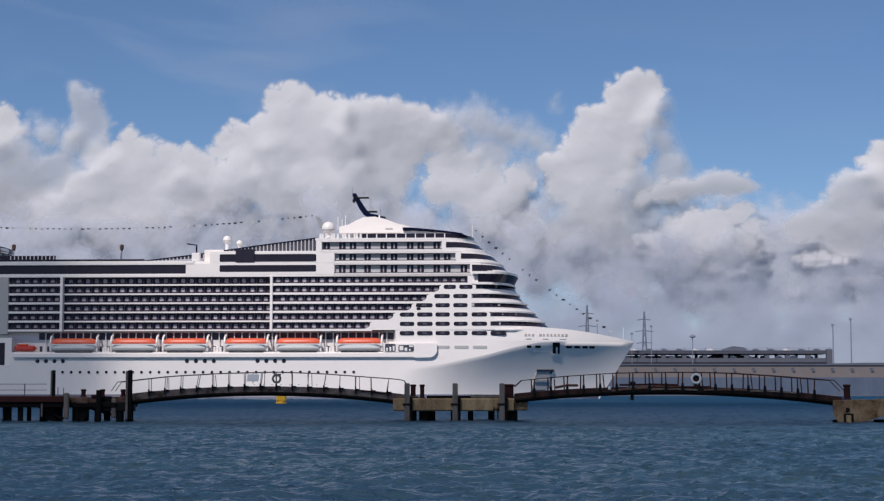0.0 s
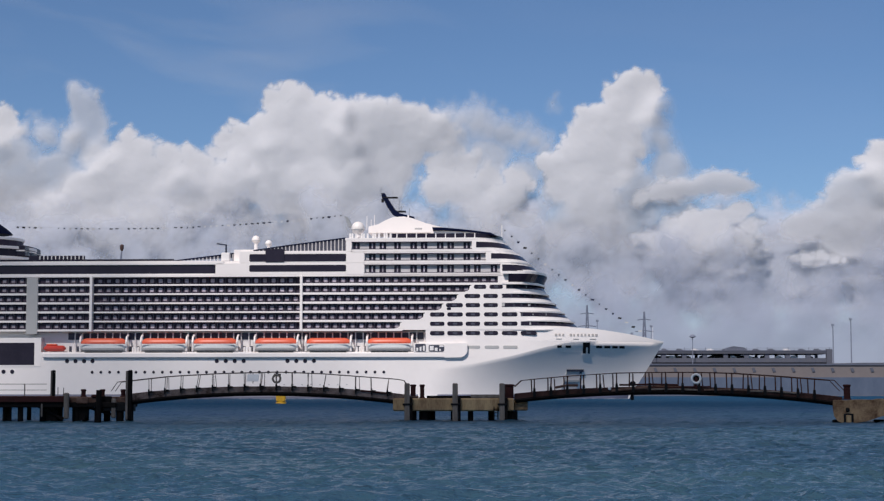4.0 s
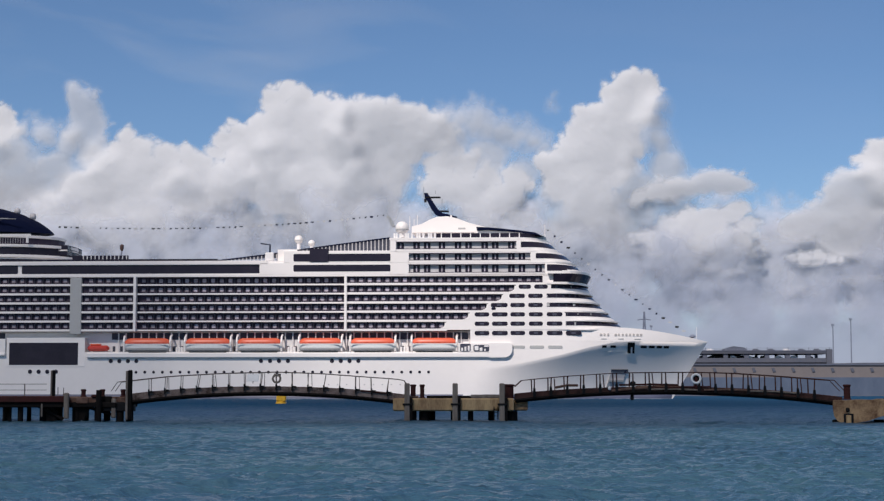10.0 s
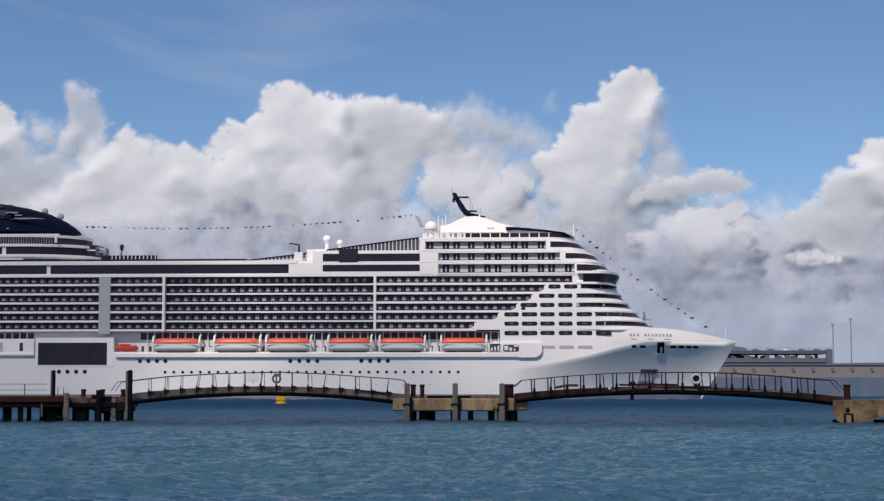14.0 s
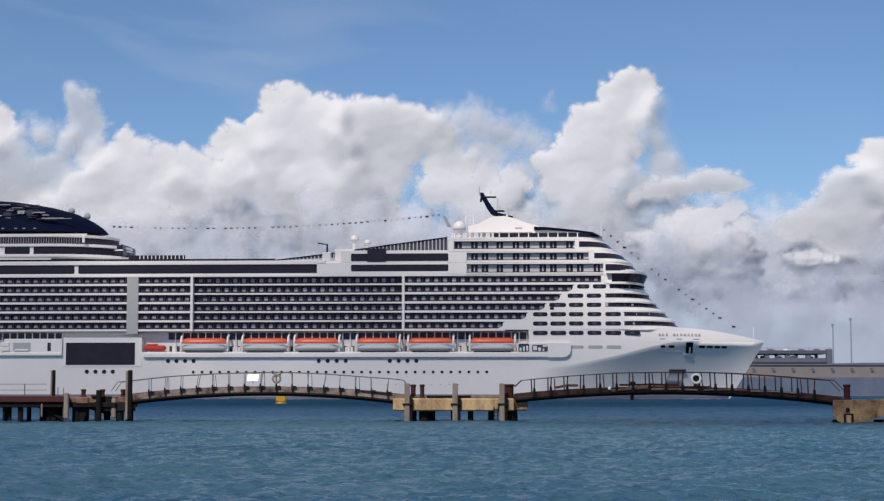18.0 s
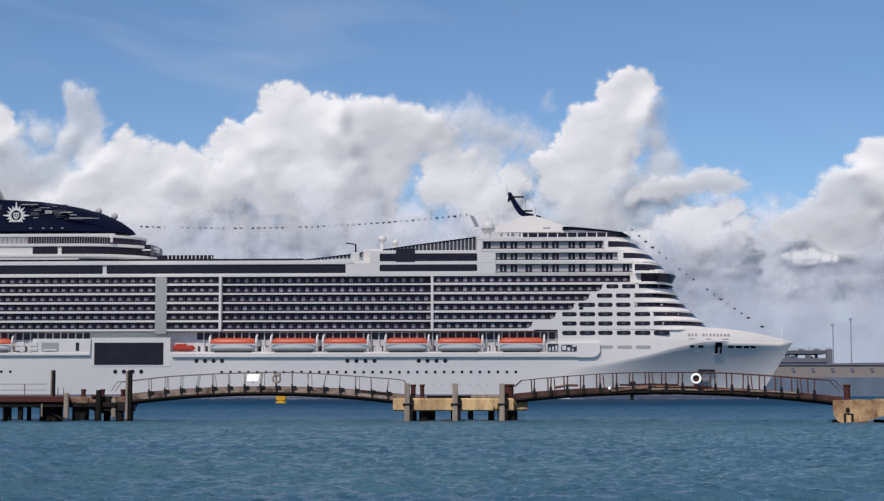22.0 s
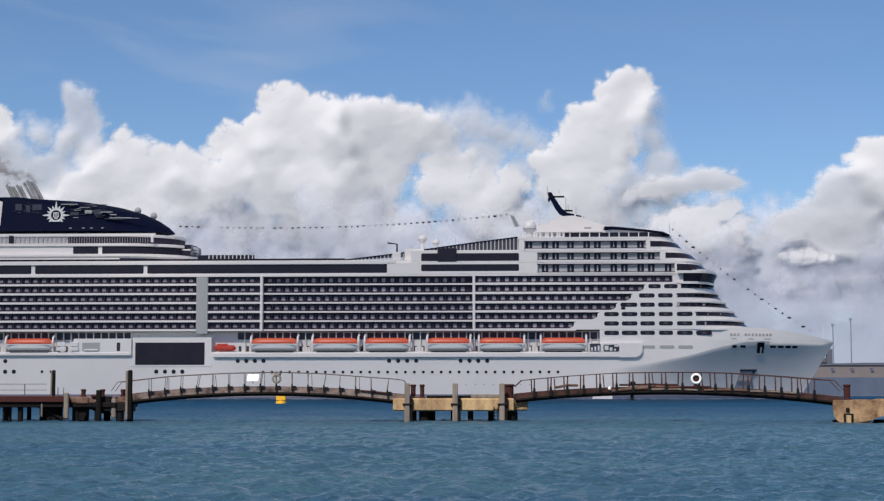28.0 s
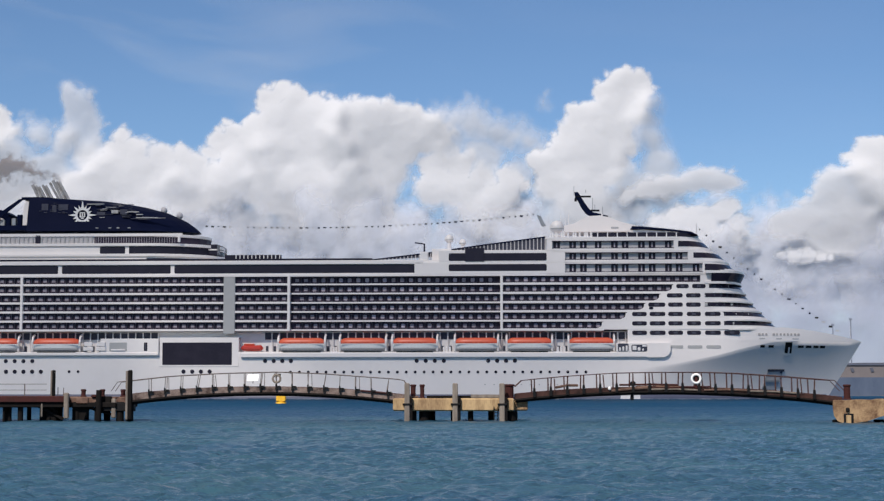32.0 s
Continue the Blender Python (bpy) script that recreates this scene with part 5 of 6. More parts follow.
for k in range(-52, 44):
    x = -66 + k * 2.45
    if not -112 < x < -78:
        dark.box(x, x + 2.0, -17.6, -17.3, 19.0, 21.2)
        dark.box(x + 0.3, x + 1.1, -17.6, -17.3, 15.2, 16.9)
        mull.cbox(x + 2.2, x + 2.45, -18.4, -18.1, 14.8, 21.4, 0.04)
tagged(part("promenade_stanchions", mull, WHITE2, ship, "white stanchions along the promenade"), kind="stuff")
tagged(part("promenade_glazing", dark, SLATE, ship, "dark promenade windows"), kind="stuff")

# bow: name, anchor pocket, mooring ports

def on_hull(name, x0, x1, z0, z1, material, label="", proud=0.12, parent=ship, skew=0.0):
    """A plate laid on the flared bow; skew: how far its foot stands aft of its head."""
    v, f = [], []
    for k in range(5):
        for z in (z0, z1):
            x = x0 + (x1 - x0) * k / 4 - (skew if z == z0 else 0.0)
            zz = min(z, 18.3)
            y = -half_breadth(x, zz)
            if z > 18.3:
                kk = min(1.0, max(0.0, (x - 62) / 50))
                top = 22.6 - 4.0 * max(0.0, (x - 88) / (BOW - 88)) ** 1.5
                q = (z - 18.3) / (top - 18.3)
                y *= 1 - LEAN * kk * max(0, q) ** 1.3
            for d in (proud, -0.3):
                v.append((x, y - d, z))
    f = [(0, 1, 3, 2), (16, 18, 19, 17)]
    for k in range(4):
        a = k * 4
        f += [(a, a + 2, a + 6, a + 4), (a + 2, a + 3, a + 7, a + 6), (a + 3, a + 1, a + 5, a + 7), (a + 1, a, a + 4, a + 5)]
    return part(name, Shape().add(v, f), material, parent, label)


for k, w in enumerate((5, 4, 4, 0, 5, 3, 4, 4, 4, 4, 5, 5)):
    if w:
        x = 80.6 + k * 1.17
        on_hull("name_letter", x, x + w * 0.15, 20.0, 20.7, GOLD, proud=0.2)
for a, b in ((81.34, 82.75), (83.98, 85.73), (93.80, 95.74), (96.44, 98.37), (99.07, 100.82), (101.35, 103.11)):
    on_hull("mooring_port", a, b, 16.2, 16.95, BLACK)
for a, b in ((80.99, 82.75), (86.43, 88.19), (91.70, 93.80)):
    on_hull("mooring_port", a, b, 18.9, 19.15, GREYSHIP)
# black plate gives the pocket its inner shade
pocket = on_hull("anchor_pocket", 89.52, 91.80, 14.4, 17.9, BLACK, "dark anchor pocket")
on_hull("anchor", 89.17, 91.62, 13.7, 14.5, WHITE2, proud=0.3)
on_hull("anchor_shank", 90.57, 91.10, 14.4, 16.4, WHITE2, proud=0.4)
shell = on_hull("shell_door", 84.61, 89.52, 2.17, 9.45, SHADEGREY, "grey shell door open low on the bow", proud=0.2, skew=2.2)
on_hull("lintel", 84.4, 89.9, 8.75, 9.45, SLATE, proud=0.6, parent=shell)
on_hull("jamb", 84.61, 85.0, 2.17, 9.2, GREYSHIP, proud=0.3, parent=shell, skew=2.2)
on_hull("jamb", 88.7, 89.52, 5.6, 9.2, SLATE, proud=0.28, parent=shell, skew=1.0)
on_hull("platform", 83.7, 88.6, 5.5, 6.2, GREYSHIP, proud=0.9, parent=shell)
on_hull("grille", 83.5, 88.2, 2.3, 5.5, SLATE, proud=0.26, parent=shell, skew=1.1)
on_hull("fender_strip", 81.98, 98.98, 15.0, 15.12, WHITE2, proud=0.07)

# dressing lines with small flags
def flag_line(p, q, sag, count, seed, size):
    r = random.Random(seed)
    at = lambda t: Vector(p).lerp(Vector(q), t) - Vector((0, 0, sag * 4 * t * (1 - t)))
    line = part("flag_line", Shape().tube([at(k / 30) for k in range(31)], 0.02, 4), STEEL, ship)
    for k in range(count):
        c = at((k + 0.5) / count)
        w, h = size * r.choice((0.35, 0.5, 0.7, 1.0)), size * r.uniform(0.7, 1.3)
        if r.random() < 0.1:
            continue
        part("flag", Shape().extrude([(c.x - w, c.z), (c.x + w, c.z - 0.1), (c.x + w * 0.8 - 0.2, c.z - h), (c.x - w * 0.9 - 0.2, c.z - h * 0.8)], c.y - 0.03, c.y + 0.03), r.choice((BLACK, NAVY, NAVY, GREYSHIP)), line)


flag_line((-99.31, 0, 57.59), (11.30, 0, 60.96), 2.2, 56, 5, 0.55)
flag_line((63.6, 0, 56.6), (109.89, 0, 21.72), 1.6, 21, 6, 0.6)
part("flag_staff", Shape().tube([(63.6, 0, 52.2), (63.6, 0, 57.2)], 0.16, 6), WHITE2, ship, "white flag staff")
for u, z in ((19.2, 60.0), (20.6, 59.0), (21.7, 60.4)):
    part("antenna", Shape().tube([(u, -3, 55.5), (u, -3, z)], 0.12, 5), WHITE2, ship)
for k in range(9):
    x = 30.5 + 3.1 * k
    part("screen_post", Shape().box(x - 0.16, x + 0.16, -HB + 0.62, -HB + 0.78, 51.21, 52.65), WHITE2, ship)
part("jack_staff", Shape().tube([(112.73, 0, 17), (112.82, 0, 23.4)], 0.06, 5), WHITE2, ship)


plume = []
for k in range(26):
    q = k / 25
    plume.append((np.interp(q, [0, 0.3, 0.55, 0.75, 1], [-148.29, -154.29, -162.02, -169.69, -182.19]),
                  np.interp(q, [0, 0.3, 0.55, 0.75, 1], [72.58, 75.20, 77.46, 76.90, 76.14]), 1.2 + 5.2 * q))
smoke = bank("smoke_plume", [heap(plume, 151, deep=0.4, soft=3.0, warp=0.9, thin=0.8, levels=1, ragged=0.7)], SMOKE, y=0.0, step=0.3, fine=0.04)
tagged(smoke, "thin brown exhaust smoke trailing from the funnel", "smoke", kind="stuff")
SMOKE_AT = smoke.matrix_basis.copy()


# ---- the jetty: its faces stand 122 m off ----
JY = 122.2


def timber(name, x0, x1, z0, z1, material, parent, y0=0.0, deep=None, c=0.06, label="", round_=False):
    if round_:
        r = (x1 - x0) / 2
        return part(name, Shape().lathe([(r * 0.93, z0), (r, z0 + 0.05), (r, z1 - 0.06), (r * 0.9, z1)], (x0 + x1) / 2, JY + y0 + r, 0, 14), material, parent, label, smooth=False)
    return part(name, Shape().cbox(x0, x1, JY + y0, JY + y0 + (deep or (x1 - x0)), z0, z1, c), material, parent, label)


def bollard(x, z0, z1, w, y0=0.4, parent=None):
    r = w / 2
    return part("bollard", Shape().lathe([(r * 1.25, z0), (r * 1.25, z0 + 0.05), (r * 0.92, z0 + 0.1), (r * 0.9, z1 - 0.16), (r * 1.12, z1 - 0.12), (r * 1.12, z1 - 0.03), (r * 0.8, z1)], x, JY + y0 + r, 0, 14), RUST, parent, "rusty red iron bollard")


PILE_FOOT = -1.5
left = thing("mooring_jetty", "old jetty of near-black piles under a rusty red steel deck", "jetty")
part("deck_beam", Shape().cbox(-46, -26.55, JY, JY + 0.45, 1.45, 1.91, 0.05), RUST, left, "rusty red edge beam")
part("deck", Shape().cbox(-46, -26.55, JY + 0.45, JY + 6, 1.49, 1.87, 0.05), RUST, left)
# near-black strip below the deck's edge
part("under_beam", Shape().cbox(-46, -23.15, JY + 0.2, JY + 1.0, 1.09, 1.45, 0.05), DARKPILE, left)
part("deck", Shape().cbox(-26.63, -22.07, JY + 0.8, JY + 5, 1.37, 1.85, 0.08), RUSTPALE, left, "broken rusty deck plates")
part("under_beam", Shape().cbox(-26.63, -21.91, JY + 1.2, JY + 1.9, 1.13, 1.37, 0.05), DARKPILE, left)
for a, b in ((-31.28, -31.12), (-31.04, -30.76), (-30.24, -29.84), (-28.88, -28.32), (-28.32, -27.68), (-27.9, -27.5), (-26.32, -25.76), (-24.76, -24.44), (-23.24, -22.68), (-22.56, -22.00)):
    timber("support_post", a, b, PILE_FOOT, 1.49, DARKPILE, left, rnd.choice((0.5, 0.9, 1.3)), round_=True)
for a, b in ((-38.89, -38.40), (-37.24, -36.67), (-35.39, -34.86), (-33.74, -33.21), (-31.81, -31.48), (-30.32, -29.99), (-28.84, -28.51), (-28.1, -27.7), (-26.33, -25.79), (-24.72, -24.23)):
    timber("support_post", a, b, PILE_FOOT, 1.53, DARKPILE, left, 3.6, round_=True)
timber("fender_post", -26.75, -26.41, 0.30, 2.13, PALEPILE, left, -0.35, label="pale weathered fender pile")
timber("fender_post", -28.42, -28.30, 0.42, 1.37, PALEPILE, left, -0.1)
# each tall post is two strips, pale on the left and dark on the right
timber("post", -27.90, -27.78, 1.89, 3.73, PALEPILE, left, 0.5, deep=0.3, c=0.03)
timber("post", -27.78, -27.60, 1.89, 3.75, DARKPILE, left, 0.52, deep=0.3, c=0.04)
timber("post", -22.47, -22.31, 0.22, 3.69, PALEPILE, left, 0.1, deep=0.32, c=0.04)
timber("post", -22.31, -22.03, 0.22, 3.75, DARKPILE, left, 0.12, deep=0.32, c=0.05)
for a, b, y in ((-31.4, -30.9, 1.4), (-28.9, -28.5, 1.8), (-28.2, -27.6, 0.9), (-26.5, -26.1, 1.2), (-23.4, -23.0, 1.5), (-22.6, -22.2, 0.9)):
    timber("support_post", a, b, PILE_FOOT, 1.45, DARKPILE, left, y, round_=True)
part("brace", Shape().tube([(-28.94, JY + 0.9, 1.29), (-27.03, JY + 0.9, 0.26)], 0.14, 6), DARKPILE, left)
part("brace", Shape().tube([(-25.35, JY + 0.8, 1.13), (-23.55, JY + 0.8, 0.58)], 0.1, 6), DARKPILE, left)
part("cross_beam", Shape().cbox(-24.15, -21.91, JY + 0.4, JY + 1.2, 0.82, 1.45, 0.05), BLACK, left)
part("raking_strut", Shape().extrude([(-26.15, 1.37), (-25.11, 1.37), (-25.51, 0.18), (-26.23, 0.18)], JY + 0.6, JY + 1.4), DARKPILE, left)
for x in (-25.67, -24.31, -22.83):
    bollard(x, 1.85, 2.39, 0.36, 1.0, left)
timber("support_post", -24.55, -24.15, PILE_FOOT, 2.33, DARKPILE, left, -0.1, round_=True)
timber("plate", -25.99, -25.11, 1.25, 1.81, RUSTPALE, left, 0.2, deep=0.25, label="rusted bracket plate")
timber("plate", -24.31, -23.55, 0.90, 1.89, DARKPILE, left, 0.5, deep=0.4)
timber("plate", -23.51, -23.19, 0.34, 1.73, PALEPILE, left, 0.3, deep=0.2)
part("mooring_hook", Shape().cbox(-25.03, -24.63, JY + 0.6, JY + 1.2, 1.77, 2.01, 0.08), RUST, left)
rl = Shape().tube([(-46, JY + 0.4, 2.75), (-28.14, JY + 0.4, 2.75)], 0.022, 6)
part("handrail", rl, RAIL, left)
part("handrail", Shape().tube([(-46, JY + 0.4, 2.33), (-28.14, JY + 0.4, 2.33)], 0.018, 6), RAIL, left)
for x in (-29.70, -32.14, -34.54, -36.94):
    part("rail_post", Shape().tube([(x, JY + 0.4, 1.89), (x, JY + 0.4, 2.77)], 0.04, 6), RAIL, left)
for x, z in ((-27.46, 2.53), (-27.06, 2.49)):
    part("rod", Shape().tube([(x, JY + 1, 1.89), (x, JY + 1, z)], 0.03, 5), RAIL, left)


def catwalk(label, x0, x1, ends, rise, rail, posts, lean, web, bar, thick):
    """An arched footbridge: two girders, deck plates, posts with brackets, top rails. ends: deck heights; rise: of the arch."""
    t = thing("catwalk", label, "footbridge", "catwalks between the dolphins")
    n = 24

    def deck(x):
        q = (x - x0) / (x1 - x0)
        return ends[0] + (ends[1] - ends[0]) * q + rise * (1 - abs(2 * q - 1) ** 2.2)

    for y in (0.3, 1.6):
        o = [(x0 + (x1 - x0) * k / n, deck(x0 + (x1 - x0) * k / n)) for k in range(n + 1)]
        low = [(x, z - (0.38 if bar is RAIL else 0.26) - 0.1 * abs(2 * (x - x0) / (x1 - x0) - 1)) for x, z in reversed(o)]
        v = [(x, JY + y + dy, z) for dy in (0, 0.12) for x, z in o + low]
        m = n + 1
        f = []
        for k in range(n):
            a, b, c, d = k, k + 1, 2 * m - 2 - k, 2 * m - 1 - k
            f += [(a, d, c, b), (2 * m + a, 2 * m + b, 2 * m + c, 2 * m + d), (a, b, 2 * m + b, 2 * m + a), (d, 2 * m + d, 2 * m + c, c)]
        f += [(0, 2 * m, 4 * m - 1, 2 * m - 1), (n, m, 3 * m, 3 * m - 1)]
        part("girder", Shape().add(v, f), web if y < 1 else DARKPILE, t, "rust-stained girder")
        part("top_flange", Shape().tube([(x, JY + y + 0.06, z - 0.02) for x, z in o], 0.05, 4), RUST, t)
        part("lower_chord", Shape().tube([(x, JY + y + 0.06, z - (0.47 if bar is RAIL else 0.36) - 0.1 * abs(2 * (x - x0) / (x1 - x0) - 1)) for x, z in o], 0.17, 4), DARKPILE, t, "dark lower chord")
    for k in range(n):
        xa, xb = x0 + (x1 - x0) * (k + 0.02) / n, x0 + (x1 - x0) * (k + 0.98) / n
        za, zb = deck(xa) - 0.1, deck(xb) - 0.1
        part("deck_plate", Shape().add([(xa, JY + 0.44, za), (xb, JY + 0.44, zb), (xb, JY + 1.58, zb), (xa, JY + 1.58, za), (xa, JY + 0.44, za + 0.05), (xb, JY + 0.44, zb + 0.05), (xb, JY + 1.58, zb + 0.05), (xa, JY + 1.58, za + 0.05)],
                                      [(0, 3, 2, 1), (4, 5, 6, 7), (0, 1, 5, 4), (1, 2, 6, 5), (2, 3, 7, 6), (3, 0, 4, 7)]), RUST, t)
    xs, k = [], 0
    x = posts[0]
    while x <= posts[1]:
        xs.append(x)
        x += posts[2]
    for y, off in ((0.25, 0.0), (1.78, -0.1)):
        tops = []
        for j, x in enumerate(xs):
            z = deck(x + off)
            lean_x = rnd.uniform(-0.05, 0.05) + (lean if j % 4 == 3 else 0)
            top = np.interp(x, rail[0], rail[1])
            tops.append((x + off + lean_x, JY + y, top))
            p = part("rail_post", Shape().tube([(x + off, JY + y, z - 0.35), (x + off, JY + y, z + 0.1), (x + off + lean_x, JY + y, top)], thick, 6, thick * 0.75), bar, t)
            if y < 1 and j % 3 == 1:
                part("brace_bar", Shape().tube([(x + 0.3, JY + y, z - 0.1), (x + 0.22 + lean_x, JY + y + 0.02, top - 0.06)], thick * 0.7, 6), bar, t)
            if y < 1:
                if bar is RAIL:
                    part("bracket", Shape().extrude([(x - 0.05, z - 0.26), (x + 0.06, z - 0.26), (x + 0.07, z - 0.06), (x + 0.3, z - 0.03), (x + 0.3, z + 0.07), (x + 0.06, z + 0.08), (x + 0.05, z + 0.2), (x - 0.05, z + 0.2)], JY + 0.1, JY + 0.24), BLACK, p)
                    continue
                part("bracket", Shape().extrude([(x - 0.1, z - 0.36), (x + 0.1, z - 0.36), (x + 0.1, z + 0.02), (x + 0.07, z + 0.3), (x - 0.07, z + 0.3), (x - 0.1, z + 0.02)], JY + 0.1, JY + 0.24), BLACK, p)
        tops = [(x, JY + y, z) for x, z in zip(*rail) if x < tops[0][0] - 0.2] + tops + [(x, JY + y, z) for x, z in zip(*rail) if x > tops[-1][0] + 0.2]
        part("handrail", Shape().tube(tops, 0.03, 6), bar, t)
    return t, deck


# heights of rails along the two walks
cat1, deck1 = catwalk("rusty arched catwalk with thin handrails between jetty and dolphin", -22.07, -2.48, (2.05, 1.97), 0.55,
                      ([-23.51, -23.07, -19.35, -15.75, -11.75, -8.96, -5.76, -3.16, -2.72, -2.48], [2.25, 2.89, 3.31, 3.51, 3.61, 3.51, 3.29, 3.09, 3.01, 2.65]), (-20.83, -3.28, 1.13), 0.12, PALEWEB, RAIL, 0.032)
cat2, deck2 = catwalk("rusty arched catwalk carrying a lifebuoy between two dolphins", 5.20, 28.46, (2.05, 1.81), 0.6,
                      ([5.20, 5.68, 8.64, 12.23, 15.43, 18.23, 20.63, 23.83, 27.90, 28.62], [2.57, 3.01, 3.29, 3.53, 3.59, 3.59, 3.53, 3.33, 3.01, 2.25]), (6.56, 27.62, 1.17), 0.0, GIRDER, RAILDARK, 0.06)
part("pipe", Shape().tube([(12.63, JY + 0.5, 2.69), (15.03, JY + 0.5, 2.73), (16.83, JY + 0.5, 2.69)], 0.07, 8), RUST, cat2)
part("pipe", Shape().tube([(8.1, JY + 0.7, 2.5), (8.9, JY + 0.7, 2.66), (9.7, JY + 0.7, 2.66)], 0.09, 8), RUSTPALE, cat2)
part("pipe", Shape().tube([(13.83, JY + 0.9, 2.53), (15.5, JY + 0.9, 2.57), (18.6, JY + 0.9, 2.5)], 0.09, 8), RUSTPALE, cat2)
part("float", Shape().lathe([(0.04, -0.13), (0.11, -0.08), (0.12, 0.03), (0.06, 0.13)], 11.91, JY + 0.2, 2.45, 10), PAINTWHITE, cat2, "small white float")
part("valve", Shape().lathe([(0.05, -0.2), (0.2, -0.12), (0.2, 0.12), (0.05, 0.2)], 13.59, JY + 0.45, 2.77, 10), BLACK, cat2)
part("pipe", Shape().tube([(-5.76, JY + 0.2, 2.29), (-3.76, JY + 0.2, 2.09)], 0.06, 8), RUST, cat1)
for a, b, za, zb, w, m_ in ((12.03, 14.63, 2.25, 2.49, 0.09, RUSTPALE), (14.63, 18.23, 2.37, 2.33, 0.06, PALEPILE), (15.83, 19.11, 2.45, 2.57, 0.05, RUST), (18.63, 21.83, 2.33, 2.29, 0.07, RUSTPALE), (21.83, 25.43, 2.25, 2.09, 0.06, PALEPILE)):
    part("loose_plank", Shape().tube([(a, JY + 0.22, za), ((a + b) / 2, JY + 0.24, (za + zb) / 2 + 0.05), (b, JY + 0.22, zb)], w, 5), m_, cat2)
part("hanging_block", Shape().cbox(13.43, 13.67, JY + 0.5, JY + 0.8, 1.61, 1.97, 0.04), BLACK, cat2)


def ring_shape(cx, cz, R, r, y, n=20, m=8):
    v = [(cx + (R + r * math.cos(b)) * math.cos(a), y + r * math.sin(b), cz + (R + r * math.cos(b)) * math.sin(a)) for a in [2 * math.pi * i / n for i in range(n)] for b in [2 * math.pi * j / m for j in range(m)]]
    f = [(i * m + j, ((i + 1) % n) * m + j, ((i + 1) % n) * m + (j + 1) % m, i * m + (j + 1) % m) for i in range(n) for j in range(m)]
    return Shape().add(v, f)


buoy_ring = thing("lifebuoy", "white lifebuoy ring hung on the catwalk's rail", "lifebuoy")
part("ring", ring_shape(18.05, 3.13, 0.31, 0.09, JY + 0.1), PAINTWHITE, buoy_ring, smooth=True)
part("backing_board", Shape().cbox(17.82, 18.28, JY + 0.16, JY + 0.22, 2.98, 3.43, 0.02), BLACK, buoy_ring)
part("holder", Shape().cbox(17.97, 18.15, JY + 0.14, JY + 0.22, 2.41, 3.25, 0.02), RUST, buoy_ring)
part("hook", Shape().tube([(18.05, JY + 0.1, 3.41), (18.05, JY + 0.26, 3.59)], 0.025, 5), BLACK, buoy_ring)
ring2 = thing("lifebuoy", "grey weathered lifebuoy ring on its rail bracket", "lifebuoy")
part("ring", ring_shape(-11.75, 3.13, 0.27, 0.075, JY + 0.12), PALEPILE, ring2, smooth=True)
part("bracket", Shape().cbox(-11.95, -11.47, JY + 0.2, JY + 0.3, 3.29, 3.49, 0.02), BLACK, ring2)
sign = thing("notice_board", "blank white notice board on the catwalk's rail", "sign")
part("board", Shape().cbox(-0.43, 0.43, -0.02, 0.02, -0.27, 0.27, 0.015), PAINTWHITE, sign, at=pose(-13.42, JY + 0.02, 3.19, -24, 0, -12))
part("clamp", Shape().tube([(-13.43, JY + 0.19, 2.81), (-13.43, JY + 0.19, 3.61)], 0.03, 6), RAIL, sign)

mid = thing("mooring_dolphin", "stained concrete dolphin on piles with rusty bollards", "dolphin", "mooring dolphins")
part("cap", Shape().cbox(-3.48, 5.12, JY, JY + 4.5, 0.84, 1.75, 0.09), CONCRETE, mid, "rust-streaked concrete cap")
part("cap_step", Shape().cbox(5.12, 6.12, JY + 0.7, JY + 4.2, 0.86, 1.65, 0.09), CONCRETE2, mid)
part("kerb", Shape().cbox(-1.08, 4.12, JY + 0.35, JY + 0.75, 1.75, 1.93, 0.03), DARKPILE, mid)
part("baulk", Shape().cbox(2.04, 4.08, JY + 0.1, JY + 0.35, 1.75, 2.01, 0.04), PALEPILE, mid, "loose timber baulk")
part("ledge_plate", Shape().cbox(-3.48, -1.68, JY + 0.5, JY + 1.5, 1.75, 1.91, 0.04), RUSTPALE, mid)
for a, b in ((-2.66, -2.28), (0.74, 1.12), (4.06, 4.44)):
    fp = timber("fender_post", a, b, PILE_FOOT, 2.81, PALEPILE, mid, -0.45, deep=0.42, label="pale weathered fender pile")
    # dark strip down the right of each fender post
    timber("pile_right_strip", b + 0.01, b + 0.2, PILE_FOOT, 1.81, DARKPILE, mid, -0.3, deep=0.25, c=0.03)
    part("strap", Shape().cbox(a - 0.12, b + 0.16, JY - 0.5, JY - 0.01, 1.25, 1.39, 0.02), BLACK, fp)
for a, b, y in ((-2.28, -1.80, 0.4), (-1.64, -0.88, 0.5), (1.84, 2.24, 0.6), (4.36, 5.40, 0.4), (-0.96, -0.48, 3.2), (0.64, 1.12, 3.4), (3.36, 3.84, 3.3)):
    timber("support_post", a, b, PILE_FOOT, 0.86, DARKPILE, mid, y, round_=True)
timber("ladder_stile", 3.64, 3.72, 0.22, 1.17, BLACK, mid, -0.2)
timber("ladder_stile", 3.92, 4.00, 0.22, 1.17, BLACK, mid, -0.2)
for zz in (0.50, 0.74, 0.98):
    part("rung", Shape().tube([(3.64, JY - 0.15, zz), (4.00, JY - 0.15, zz)], 0.025, 5), BLACK, mid)
bollard(-2.06, 1.75, 2.73, 0.40, 0.6, mid)
bollard(-1.42, 1.75, 2.73, 0.34, 0.9, mid)
bollard(4.76, 1.75, 2.75, 0.78, 0.5, mid)

